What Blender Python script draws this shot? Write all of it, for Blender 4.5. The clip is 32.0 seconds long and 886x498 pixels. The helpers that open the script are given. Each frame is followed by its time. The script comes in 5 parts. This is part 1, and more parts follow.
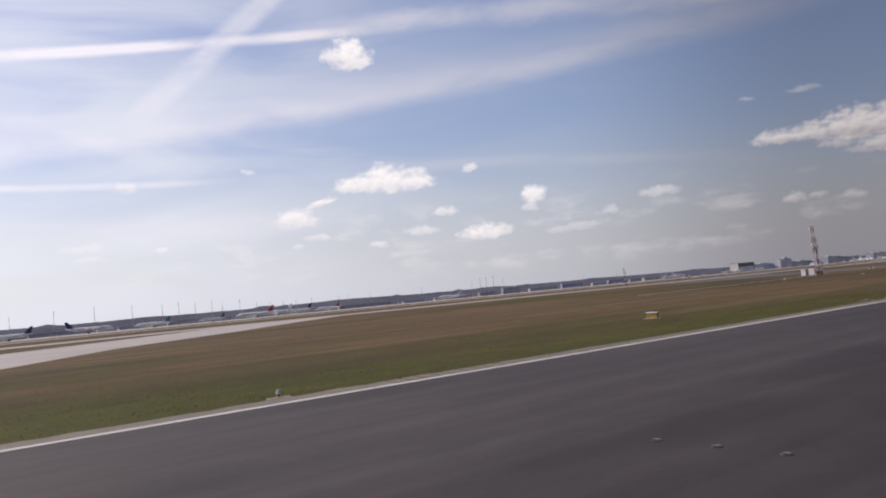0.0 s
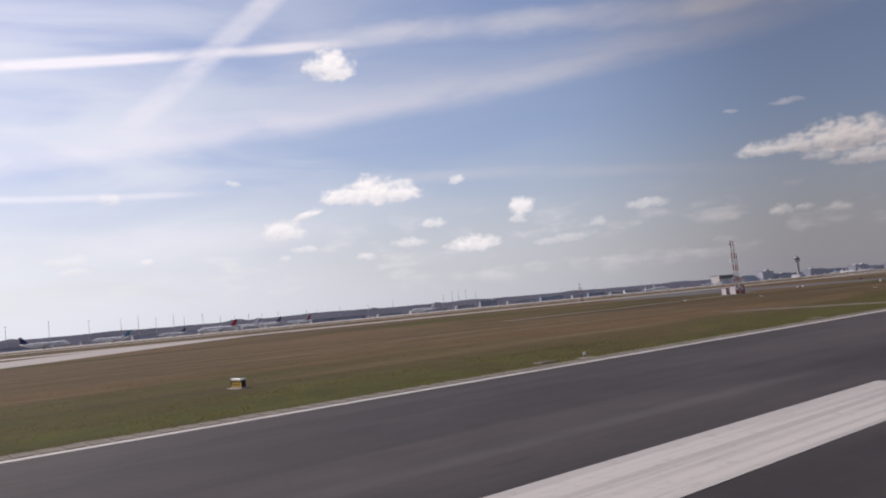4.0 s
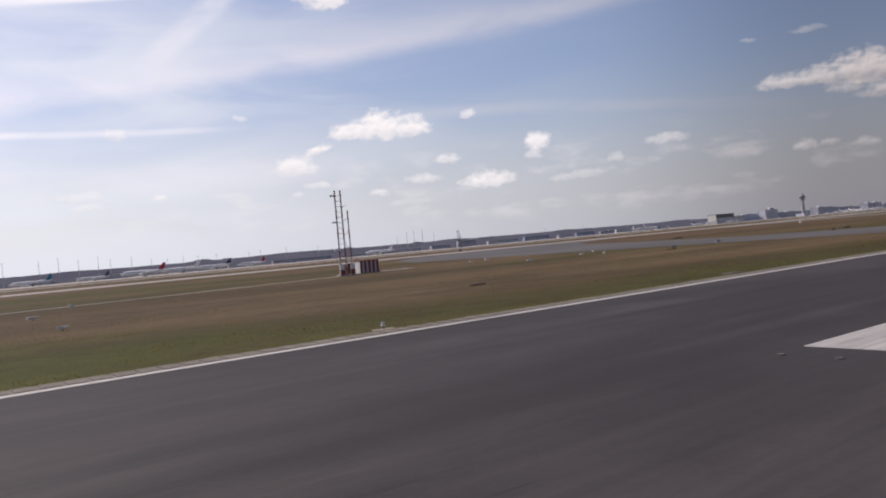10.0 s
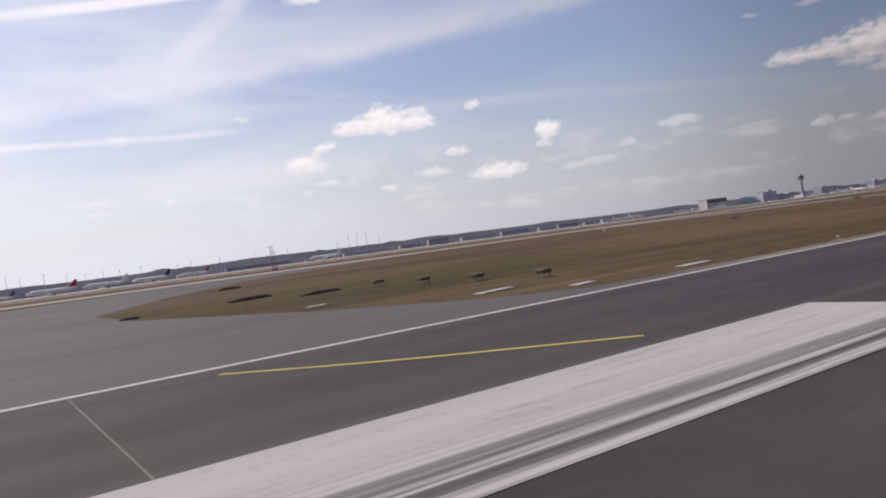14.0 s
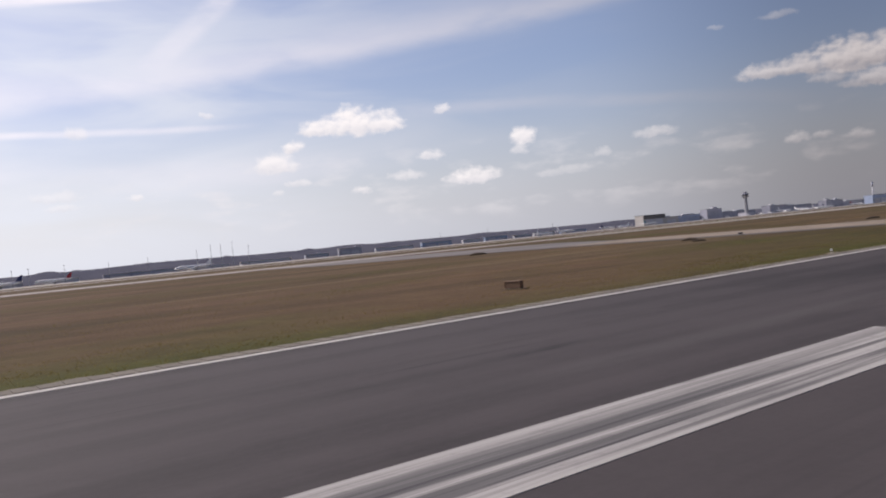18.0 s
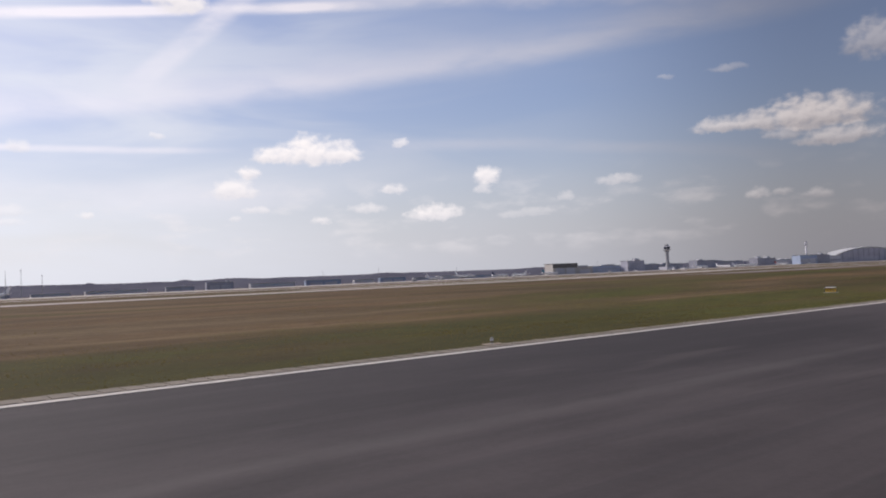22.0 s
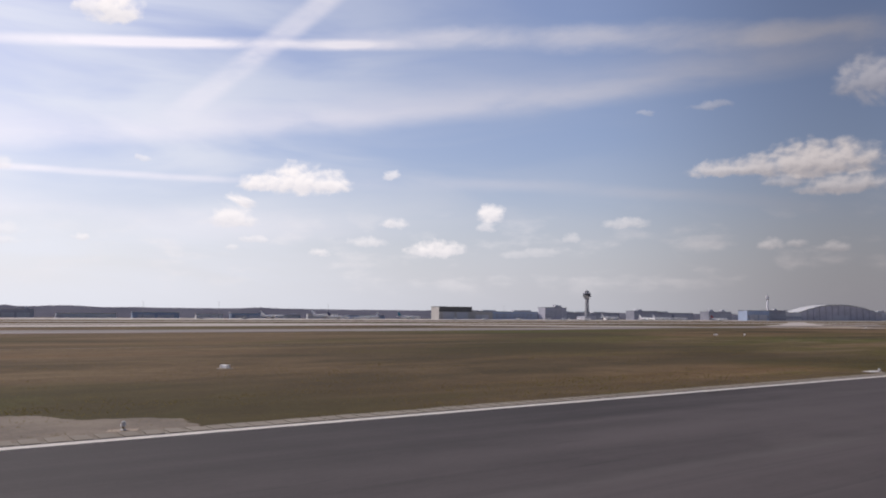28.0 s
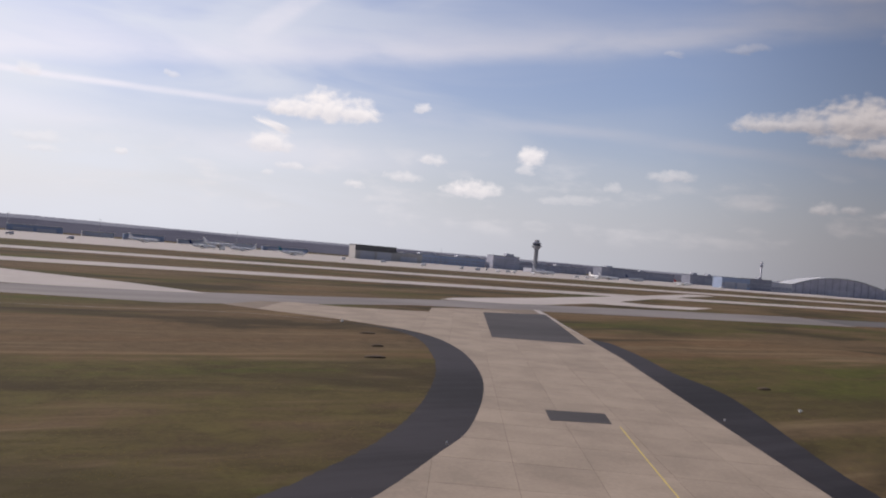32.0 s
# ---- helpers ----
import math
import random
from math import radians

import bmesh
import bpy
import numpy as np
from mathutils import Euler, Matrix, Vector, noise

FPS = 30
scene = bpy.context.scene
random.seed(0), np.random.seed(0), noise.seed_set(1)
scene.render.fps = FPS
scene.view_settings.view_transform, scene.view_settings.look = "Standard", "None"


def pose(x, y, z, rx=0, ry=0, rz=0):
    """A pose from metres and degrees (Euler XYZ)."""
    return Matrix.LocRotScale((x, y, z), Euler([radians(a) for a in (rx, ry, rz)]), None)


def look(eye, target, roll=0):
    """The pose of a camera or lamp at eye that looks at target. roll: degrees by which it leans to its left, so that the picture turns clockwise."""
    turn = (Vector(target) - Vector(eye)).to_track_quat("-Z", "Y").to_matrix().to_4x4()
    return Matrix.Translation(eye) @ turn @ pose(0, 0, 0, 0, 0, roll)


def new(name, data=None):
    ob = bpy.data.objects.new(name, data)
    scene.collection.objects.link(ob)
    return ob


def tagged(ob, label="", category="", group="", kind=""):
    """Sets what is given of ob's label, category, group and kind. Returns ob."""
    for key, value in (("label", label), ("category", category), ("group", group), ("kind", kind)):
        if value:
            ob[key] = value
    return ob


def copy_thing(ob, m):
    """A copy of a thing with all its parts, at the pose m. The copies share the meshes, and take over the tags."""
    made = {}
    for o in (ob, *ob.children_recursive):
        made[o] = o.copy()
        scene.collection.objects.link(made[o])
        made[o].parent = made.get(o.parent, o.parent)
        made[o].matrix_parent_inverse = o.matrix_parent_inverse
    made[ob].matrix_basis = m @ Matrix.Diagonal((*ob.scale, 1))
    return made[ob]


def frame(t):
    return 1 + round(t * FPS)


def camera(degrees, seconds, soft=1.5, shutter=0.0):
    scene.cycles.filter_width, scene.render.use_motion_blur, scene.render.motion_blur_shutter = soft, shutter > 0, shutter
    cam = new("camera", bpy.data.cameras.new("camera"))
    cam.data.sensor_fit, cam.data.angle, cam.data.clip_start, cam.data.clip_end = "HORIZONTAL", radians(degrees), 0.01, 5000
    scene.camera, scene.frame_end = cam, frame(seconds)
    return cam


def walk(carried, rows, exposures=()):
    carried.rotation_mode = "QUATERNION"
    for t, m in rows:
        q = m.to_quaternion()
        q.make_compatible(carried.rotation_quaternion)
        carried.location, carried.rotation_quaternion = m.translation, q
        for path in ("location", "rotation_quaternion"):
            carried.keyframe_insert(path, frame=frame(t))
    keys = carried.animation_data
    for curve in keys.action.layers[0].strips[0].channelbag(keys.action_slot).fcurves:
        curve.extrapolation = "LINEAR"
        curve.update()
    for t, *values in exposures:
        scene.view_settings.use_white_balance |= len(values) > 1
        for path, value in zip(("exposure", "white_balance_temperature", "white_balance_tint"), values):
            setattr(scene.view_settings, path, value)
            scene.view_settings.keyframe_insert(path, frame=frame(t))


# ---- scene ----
# One airfield, seen from an aircraft window on its take-off roll. The runway runs along +x, the airfield lies towards +y.
# All plan numbers below are in plan units; K turns them into metres of the scene.
K = 0.44

cam = camera(59.64, 32.0, soft=2.0)
# seconds, place along the runway, height, heading, tilt, roll
PATH = [
    (0, 0.00, 4.400, 52.544, 3.614, -5.292),
    (0.5, 3.52, 4.400, 52.211, 4.193, -6.489),
    (1, 7.68, 4.400, 52.040, 4.390, -6.953),
    (1.5, 12.51, 4.400, 51.893, 4.531, -7.984),
    (2, 18.01, 4.400, 51.857, 4.461, -8.250),
    (2.5, 24.20, 4.400, 51.814, 4.501, -7.351),
    (3, 31.11, 4.400, 51.778, 4.566, -6.104),
    (3.5, 38.78, 4.400, 51.694, 4.628, -5.273),
    (5.5, 77.32, 4.400, 52.249, 3.198, -5.951),
    (6, 88.88, 4.400, 52.463, 2.690, -5.995),
    (6.5, 101.22, 4.400, 52.931, 2.261, -6.001),
    (7, 114.36, 4.400, 53.383, 1.375, -5.513),
    (7.5, 128.30, 4.400, 53.501, 1.351, -5.269),
    (8, 143.03, 4.400, 53.478, 1.106, -4.671),
    (8.5, 158.54, 4.400, 53.488, 0.744, -4.917),
    (9, 174.80, 4.400, 53.442, 0.859, -4.392),
    (9.5, 191.81, 4.400, 53.603, 0.331, -5.277),
    (10, 209.56, 4.400, 53.919, -0.152, -5.125),
    (10.5, 228.04, 4.400, 54.173, -1.037, -5.578),
    (11, 247.26, 4.400, 54.350, -1.500, -6.060),
    (11.5, 267.23, 4.400, 54.556, -1.551, -6.853),
    (12, 287.95, 4.400, 54.663, -0.914, -7.380),
    (12.5, 309.42, 4.400, 54.539, -0.135, -6.095),
    (13, 331.65, 4.400, 54.606, 0.014, -5.825),
    (13.5, 354.60, 4.400, 55.384, -0.358, -7.250),
    (14, 378.26, 4.400, 55.697, -0.505, -7.369),
    (14.5, 402.60, 4.400, 55.824, -0.598, -7.335),
    (16.5, 506.52, 4.400, 55.493, -0.993, -5.976),
    (17, 534.07, 4.400, 55.159, -0.759, -5.909),
    (17.5, 562.23, 4.400, 54.766, -0.493, -5.636),
    (18, 591.02, 4.400, 54.495, -0.392, -5.548),
    (18.5, 620.44, 4.400, 54.058, -0.082, -4.849),
    (19, 650.50, 4.400, 54.009, -0.041, -4.305),
    (19.5, 681.21, 4.400, 53.848, 0.236, -4.173),
    (20, 712.58, 4.400, 53.690, 0.483, -3.389),
    (20.5, 744.64, 4.400, 52.960, 1.681, -2.806),
    (21, 777.37, 4.400, 52.470, 2.641, -2.265),
    (21.5, 810.79, 4.400, 52.420, 2.473, -2.193),
    (22, 844.89, 4.400, 52.378, 2.138, -2.440),
    (22.5, 879.64, 4.400, 52.448, 2.037, -2.418),
    (23, 915.03, 4.400, 52.688, 1.775, -2.433),
    (23.5, 951.01, 4.400, 53.042, 1.691, -2.360),
    (24, 987.57, 4.400, 53.320, 1.843, -2.314),
    (24.5, 1024.67, 4.400, 53.505, 1.905, -2.194),
    (26.5, 1178.33, 4.600, 54.240, 2.542, -1.873),
    (27, 1218.03, 4.820, 54.380, 2.694, -1.130),
    (27.5, 1258.24, 5.120, 54.447, 4.441, -0.360),
    (28, 1298.94, 5.295, 54.442, 5.025, 0.310),
    (28.5, 1340.13, 5.803, 54.446, 6.865, 0.451),
    (29, 1381.81, 6.635, 54.501, 7.146, 0.434),
    (29.5, 1423.97, 7.832, 54.517, 7.089, 0.306),
    (30, 1466.61, 9.506, 54.870, 5.486, 0.678),
    (30.5, 1509.74, 11.95, 55.771, 4.428, 2.804),
    (31, 1553.34, 14.75, 56.401, 2.414, 3.306),
    (31.5, 1597.32, 18.81, 57.420, 0.798, 4.209),
    (32, 1641.98, 22.95, 58.422, 0.411, 4.882),
]


def eye_pose(x, z, heading, tilt, roll):
    a, e = radians(heading), radians(tilt)
    eye = Vector((x * K, 0.0, z * K))
    way = Vector((math.cos(a) * math.cos(e), math.sin(a) * math.cos(e), math.sin(e)))
    return look(eye, eye + way, roll)


walk(cam, [(t, eye_pose(x, z, a, e, r)) for t, x, z, a, e, r in PATH], [(0.0, -0.03, 6640.0, 17.0), (29.0, -0.03, 6640.0, 17.0), (31.0, -0.12, 6640.0, 17.0), (32.0, -0.12, 6640.0, 17.0)])

# ---- sky and sun ----
SUN_HEADING, SUN_HEIGHT = 118.0, 46.0


class Nodes:
    """Short hand for writing node trees."""

    def __init__(self, tree):
        self.tree = tree
        tree.nodes.clear()

    def add(self, kind, **inputs):
        node = self.tree.nodes.new(kind)
        for key, value in inputs.items():
            self.put(node.inputs[key.replace("_", " ")], value)
        return node

    def put(self, socket, value):
        if isinstance(value, bpy.types.NodeSocket):
            self.tree.links.new(value, socket)
        else:
            socket.default_value = value

    def math(self, op, a, b=0.0, c=0.0, clamp=False):
        node = self.tree.nodes.new("ShaderNodeMath")
        node.operation, node.use_clamp = op, clamp
        for socket, value in zip(node.inputs, (a, b, c)):
            self.put(socket, value)
        return node.outputs[0]

    def mix(self, fac, a, b):
        node = self.tree.nodes.new("ShaderNodeMix")
        node.data_type = "RGBA"
        self.put(node.inputs[0], fac)
        self.put(node.inputs[6], a if isinstance(a, bpy.types.NodeSocket) else (*a, 1.0))
        self.put(node.inputs[7], b if isinstance(b, bpy.types.NodeSocket) else (*b, 1.0))
        return node.outputs[2]

    def noise(self, vector, scale, detail=4.0, rough=0.55, distortion=0.0):
        node = self.tree.nodes.new("ShaderNodeTexNoise")
        self.put(node.inputs["Vector"], vector)
        for key, value in (("Scale", scale), ("Detail", detail), ("Roughness", rough), ("Distortion", distortion)):
            node.inputs[key].default_value = value
        return node.outputs["Fac"]

    def step(self, value, low, high):
        node = self.tree.nodes.new("ShaderNodeMapRange")
        node.interpolation_type = "SMOOTHSTEP"
        self.put(node.inputs[0], value)
        node.inputs[1].default_value, node.inputs[2].default_value = low, high
        return node.outputs[0]

    def stretch(self, vector, sx, sy, sz, turn=0.0):
        node = self.tree.nodes.new("ShaderNodeMapping")
        self.put(node.inputs["Vector"], vector)
        node.inputs["Scale"].default_value = (sx, sy, sz)
        node.inputs["Rotation"].default_value = (0, 0, turn)
        return node.outputs[0]

    def combine(self, x, y, z=0.0):
        node = self.tree.nodes.new("ShaderNodeCombineXYZ")
        for socket, value in zip(node.inputs, (x, y, z)):
            self.put(socket, value)
        return node.outputs[0]


def build_sky():
    world = bpy.data.worlds.new("sky")
    scene.world = world
    world.use_nodes = True
    n = Nodes(world.node_tree)
    sky = n.add("ShaderNodeTexSky")
    sky.sky_type, sky.sun_disc = "NISHITA", False
    sky.sun_elevation, sky.sun_rotation = radians(SUN_HEIGHT), radians(90.0 - SUN_HEADING)
    sky.air_density, sky.dust_density, sky.ozone_density, sky.altitude = 1.0, 2.2, 1.6, 100.0
    place = n.add("ShaderNodeTexCoord").outputs["Generated"]
    split = n.add("ShaderNodeSeparateXYZ", Vector=place)
    x, y, z = split.outputs
    heading = n.math("MULTIPLY", n.math("ARCTAN2", y, x), 57.2958)
    height = n.math("MULTIPLY", n.math("ARCSINE", z), 57.2958)
    chart = n.combine(heading, height)
    ripple = n.math("SUBTRACT", n.noise(n.stretch(chart, 0.12, 0.3, 1.0), 1.0, 5.0, 0.6), 0.5)
    puff = n.noise(n.stretch(chart, 0.10, 0.32, 1.0, 0.08), 1.0, 6.0, 0.55, 0.4)
    fine = n.noise(n.stretch(chart, 0.055, 0.26, 1.0, 0.12), 1.0, 4.0, 0.5, 0.5)

    def trail(middle, bend, slope, level, width, ragged, strength, start, end, fade):
        """A band across the sky: its height is a curve over the heading."""
        d = n.math("SUBTRACT", heading, middle)
        curve = n.math("ADD", n.math("MULTIPLY", n.math("MULTIPLY", d, d), bend), n.math("MULTIPLY_ADD", d, slope, level))
        off = n.math("SUBTRACT", height, curve)
        off = n.math("ADD", off, n.math("MULTIPLY", ripple, ragged))
        body = n.step(n.math("ABSOLUTE", off), width, width * 0.05)
        body = n.math("MULTIPLY", body, n.step(puff, 0.15, 0.75))
        ends = n.math("MULTIPLY", n.step(heading, start - fade, start + fade), n.step(heading, end + fade, end - fade))
        return n.math("MULTIPLY", n.math("MULTIPLY", body, ends), strength)

    masks = [
        trail(60.0, -0.0022, -0.030, 19.70, 0.55, 0.30, 1.4, 57.0, 110.0, 5.0),   # sharp vapour trail
        trail(60.0, -0.0022, -0.030, 20.15, 1.15, 2.2, 0.80, 16.0, 60.0, 6.0),    # the same trail, spreading
        trail(70.0, 0.0, -0.01, 9.70, 0.36, 0.3, 0.9, 69.0, 100.0, 3.0),          # low streak
        trail(52.0, -0.003, 0.03, 9.8, 0.7, 0.8, 0.35, 30.0, 64.0, 6.0),
        trail(72.0, 0.0, 0.02, 6.6, 1.6, 1.2, 0.35, 62.0, 110.0, 8.0),
    ]
    # broad band of old cirrus, its lower edge sharp, its upper edge fraying out
    d = n.math("SUBTRACT", heading, 60.0)
    rim = n.math("ADD", n.math("MULTIPLY", n.math("MULTIPLY", d, d), -0.0007), n.math("MULTIPLY_ADD", d, -0.105, 13.75))
    off = n.math("ADD", n.math("SUBTRACT", height, rim), n.math("MULTIPLY", ripple, 1.1))
    band = n.math("MULTIPLY", n.step(off, -0.5, 1.1), n.step(n.math("ADD", off, n.math("MULTIPLY", fine, 2.0)), 5.0, 0.8))
    band = n.math("MULTIPLY", band, n.math("MULTIPLY", n.step(puff, 0.05, 0.7), n.step(heading, 14.0, 40.0)))
    masks.append(n.math("MULTIPLY", band, 0.78))
    # the steep, older trail
    lean = n.math("MULTIPLY_ADD", height, -1.20, 90.6)
    off = n.math("ADD", n.math("SUBTRACT", heading, lean), n.math("MULTIPLY", ripple, 1.0))
    steep = n.math("MULTIPLY", n.step(n.math("ABSOLUTE", off), 1.7, 0.4), n.step(puff, 0.1, 0.7))
    steep = n.math("MULTIPLY", steep, n.step(height, 13.0, 16.0))
    masks.append(n.math("MULTIPLY", steep, 0.75))
    # thin veil, thicker towards the sun
    veil = n.math("MULTIPLY", n.step(fine, 0.31, 0.68), n.step(heading, 30.0, 84.0))
    veil = n.math("MULTIPLY", veil, n.step(height, 42.0, 10.0))
    masks.append(n.math("MULTIPLY", veil, 0.93))
    masks.append(n.math("MULTIPLY", n.step(height, 12.5, 0.0), 0.92))            # haze over the horizon

    def together(parts):
        clear = 1.0
        for mask in parts:
            keep = n.math("SUBTRACT", 1.0, n.math("MINIMUM", mask, 1.0))
            clear = keep if clear == 1.0 else n.math("MULTIPLY", clear, keep)
        return n.math("MULTIPLY", n.math("SUBTRACT", 1.0, clear), 0.94)

    # thin cloud and haze shine more towards the sun, the trails most
    toward = n.step(heading, 20.0, 86.0)
    glow = n.mix(toward, (4.15, 4.4, 4.85), (7.95, 8.65, 9.45))
    shine = n.mix(toward, (4.7, 4.8, 5.2), (9.7, 9.7, 10.3))
    air = n.add("ShaderNodeMix")
    air.data_type, air.blend_type = "RGBA", "MULTIPLY"
    air.inputs[0].default_value = 1.0
    n.put(air.inputs[6], sky.outputs[0]), n.put(air.inputs[7], (1.17, 1.14, 1.20, 1.0))
    colour = n.mix(together(masks[-2:]), air.outputs[2], glow)
    colour = n.mix(together(masks[:-2]), colour, shine)
    # dims the sky at low headings, as the tinted window pane would
    pane_tint = n.mix(n.step(heading, 45.0, 25.0), (1.0, 1.0, 1.0), (0.655, 0.635, 0.63))
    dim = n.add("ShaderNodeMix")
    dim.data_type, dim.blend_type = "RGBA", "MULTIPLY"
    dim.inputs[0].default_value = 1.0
    n.put(dim.inputs[6], colour), n.put(dim.inputs[7], pane_tint)
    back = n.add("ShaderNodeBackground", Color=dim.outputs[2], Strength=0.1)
    n.tree.links.new(back.outputs[0], n.add("ShaderNodeOutputWorld").inputs[0])


build_sky()
sun = new("sun", bpy.data.lights.new("sun", "SUN"))
sun.data.energy, sun.data.angle, sun.data.color = 3.4, radians(0.53), (1.0, 0.95, 0.88)
sa, se = radians(SUN_HEADING), radians(SUN_HEIGHT)
sun.matrix_world = look((0, 0, 300), Vector((0, 0, 300)) - Vector((math.cos(sa) * math.cos(se), math.sin(sa) * math.cos(se), math.sin(se))))


# ---- materials ----
def surface(name, colour, rough=0.7, metal=0.0, vary=0.15, grain=3.0, bump=0.1, other=None, spec=0.3):
    """A painted or plain surface with stains and fine grain; scales in metres."""
    m = bpy.data.materials.new(name)
    m.use_nodes = True
    n = Nodes(m.node_tree)
    place = n.add("ShaderNodeTexCoord").outputs["Object"]
    stain = n.noise(place, grain * 0.18, 5.0, 0.6)
    speck = n.noise(place, grain * 3.0, 3.0, 0.6)
    dark = [c * (1 - vary) for c in colour]
    light = other if other else [min(1.0, c * (1 + vary)) for c in colour]
    fac = n.math("ADD", n.math("MULTIPLY", n.step(stain, 0.3, 0.7), 0.7), n.math("MULTIPLY", n.step(speck, 0.3, 0.7), 0.3))
    each = n.add("ShaderNodeObjectInfo").outputs["Random"]
    fac = n.math("ADD", n.math("MULTIPLY", fac, 0.75), n.math("MULTIPLY", each, 0.25))
    b = n.add("ShaderNodeBsdfPrincipled", Roughness=rough, Metallic=metal)
    n.put(b.inputs["Base Color"], n.mix(fac, dark, light))
    b.inputs["Specular IOR Level"].default_value = spec
    if bump:
        bp = n.add("ShaderNodeBump", Height=speck, Strength=bump, Distance=0.02)
        n.put(b.inputs["Normal"], bp.outputs[0])
    n.tree.links.new(b.outputs[0], n.add("ShaderNodeOutputMaterial").inputs[0])
    return m


def grass_surface(name, blades=False):
    """Dry turf in belts and patches; blades take the ground's colour under them, each clump a little off it."""
    m = bpy.data.materials.new(name)
    m.use_nodes = True
    n = Nodes(m.node_tree)
    place = n.add("ShaderNodeTexCoord").outputs["Object"]
    x, y, _ = n.add("ShaderNodeSeparateXYZ", Vector=place).outputs
    belts = n.noise(n.stretch(place, 0.007, 0.085, 1.0), 1.0, 5.0, 0.62, 0.4)
    clumps = n.noise(n.stretch(place, 0.05, 0.13, 1.0), 1.0, 6.0, 0.68, 0.6)
    tuft = n.noise(n.stretch(place, 0.45, 0.6, 1.0), 1.0, 6.0, 0.7, 0.8)
    fine = n.noise(n.stretch(place, 3.1, 3.7, 1.0), 1.0, 4.0, 0.7)
    patch = n.noise(n.stretch(place, 0.013, 0.032, 1.0), 1.0, 4.0, 0.58, 0.6)
    grain = n.math("ADD", n.math("MULTIPLY", tuft, 0.6), n.math("MULTIPLY", fine, 0.4))
    green = n.math("ADD", n.math("MULTIPLY", belts, 0.35), n.math("MULTIPLY", clumps, 0.40))
    green = n.math("ADD", green, n.math("MULTIPLY", tuft, 0.25))
    green = n.math("ADD", green, n.math("MULTIPLY_ADD", patch, 1.35, -0.675))
    # greener along the runway, most of all where the roll begins and by the rapid exit
    lush = n.math("MULTIPLY", n.math("MULTIPLY_ADD", n.step(x, 200.0, 60.0), 0.08, 0.075), n.step(y, 36.0, 19.0))
    lush = n.math("SUBTRACT", lush, n.math("MULTIPLY_ADD", n.step(x, 630.0, 730.0), -0.015, 0.005))
    green = n.math("ADD", green, lush)
    green = n.math("SUBTRACT", green, n.math("MULTIPLY", n.step(y, 17.0, 34.0), 0.055))
    soil = n.mix(n.step(grain, 0.25, 0.75), (0.056, 0.039, 0.021), (0.134, 0.095, 0.052))
    rust = n.mix(n.step(grain, 0.25, 0.75), (0.076, 0.046, 0.023), (0.152, 0.097, 0.050))
    olive = n.mix(n.step(grain, 0.25, 0.75), (0.042, 0.033, 0.013), (0.103, 0.083, 0.032))
    blade = n.mix(n.step(grain, 0.25, 0.75), (0.032, 0.034, 0.008), (0.084, 0.085, 0.021))
    colour = n.mix(n.step(belts, 0.42, 0.62), soil, rust)
    colour = n.mix(n.step(green, 0.42, 0.54), colour, olive)
    colour = n.mix(n.step(green, 0.55, 0.67), colour, blade)
    # dry turf between the two flared taxiways, reddened partly for a window reflection
    dry = n.math("MULTIPLY", n.math("MULTIPLY", n.step(x, 195.0, 225.0), n.step(x, 315.0, 270.0)), n.step(y, 16.5, 21.0))
    colour = n.mix(n.math("MULTIPLY", n.math("MULTIPLY", dry, n.step(patch, 0.72, 0.5)), 0.8), colour, n.mix(n.step(grain, 0.25, 0.75), (0.086, 0.050, 0.030), (0.142, 0.087, 0.053)))
    straw = n.noise(n.stretch(place, 0.018, 0.30, 1.0, 0.03), 1.0, 6.0, 0.66, 0.5)
    straw = n.math("MULTIPLY", n.step(straw, 0.51, 0.65), n.step(green, 0.57, 0.44))
    colour = n.mix(n.math("MULTIPLY", straw, 0.65), colour, (0.160, 0.118, 0.066))
    thatch = n.noise(n.stretch(place, 0.09, 0.24, 1.0, 0.06), 1.0, 6.0, 0.66, 0.7)
    reach = n.math("MULTIPLY", n.math("MULTIPLY", n.step(x, 600.0, 640.0), n.step(x, 735.0, 712.0)), n.math("MULTIPLY", n.step(y, 19.0, 25.0), n.step(y, 52.0, 44.0)))
    colour = n.mix(n.math("MULTIPLY", n.math("MULTIPLY", n.step(thatch, 0.47, 0.60), reach), 0.72), colour, (0.138, 0.103, 0.066))
    # darker turf patches, stronger along the last part of the roll
    dark_turf = n.noise(n.stretch(place, 0.02, 0.05, 1.0, 0.2), 1.0, 5.0, 0.62, 0.8)
    colour = n.mix(n.math("MULTIPLY", n.step(dark_turf, 0.45, 0.64), n.math("ADD", n.math("MULTIPLY_ADD", n.step(x, 470.0, 560.0), 0.22, 0.52), n.math("MULTIPLY", n.step(x, 645.0, 690.0), 0.14))), colour, (0.036, 0.028, 0.014))
    if blades:
        each = n.add("ShaderNodeNewGeometry").outputs["Random Per Island"]
        colour = n.mix(n.math("MULTIPLY", n.step(each, 0.60, 1.0), 0.5), colour, (0.150, 0.118, 0.058))
        colour = n.mix(n.math("MULTIPLY", n.step(each, 0.35, 0.1), 0.4), colour, (0.060, 0.062, 0.016))
        colour = n.mix(0.50, colour, (0.30, 0.25, 0.108))
        b = n.add("ShaderNodeBsdfDiffuse", Color=colour)
        through_light = n.add("ShaderNodeBsdfTranslucent", Color=colour)
        mixed = n.add("ShaderNodeMixShader")
        mixed.inputs[0].default_value = 0.6
        n.put(mixed.inputs[1], b.outputs[0]), n.put(mixed.inputs[2], through_light.outputs[0])
        n.tree.links.new(mixed.outputs[0], n.add("ShaderNodeOutputMaterial").inputs[0])
        return m
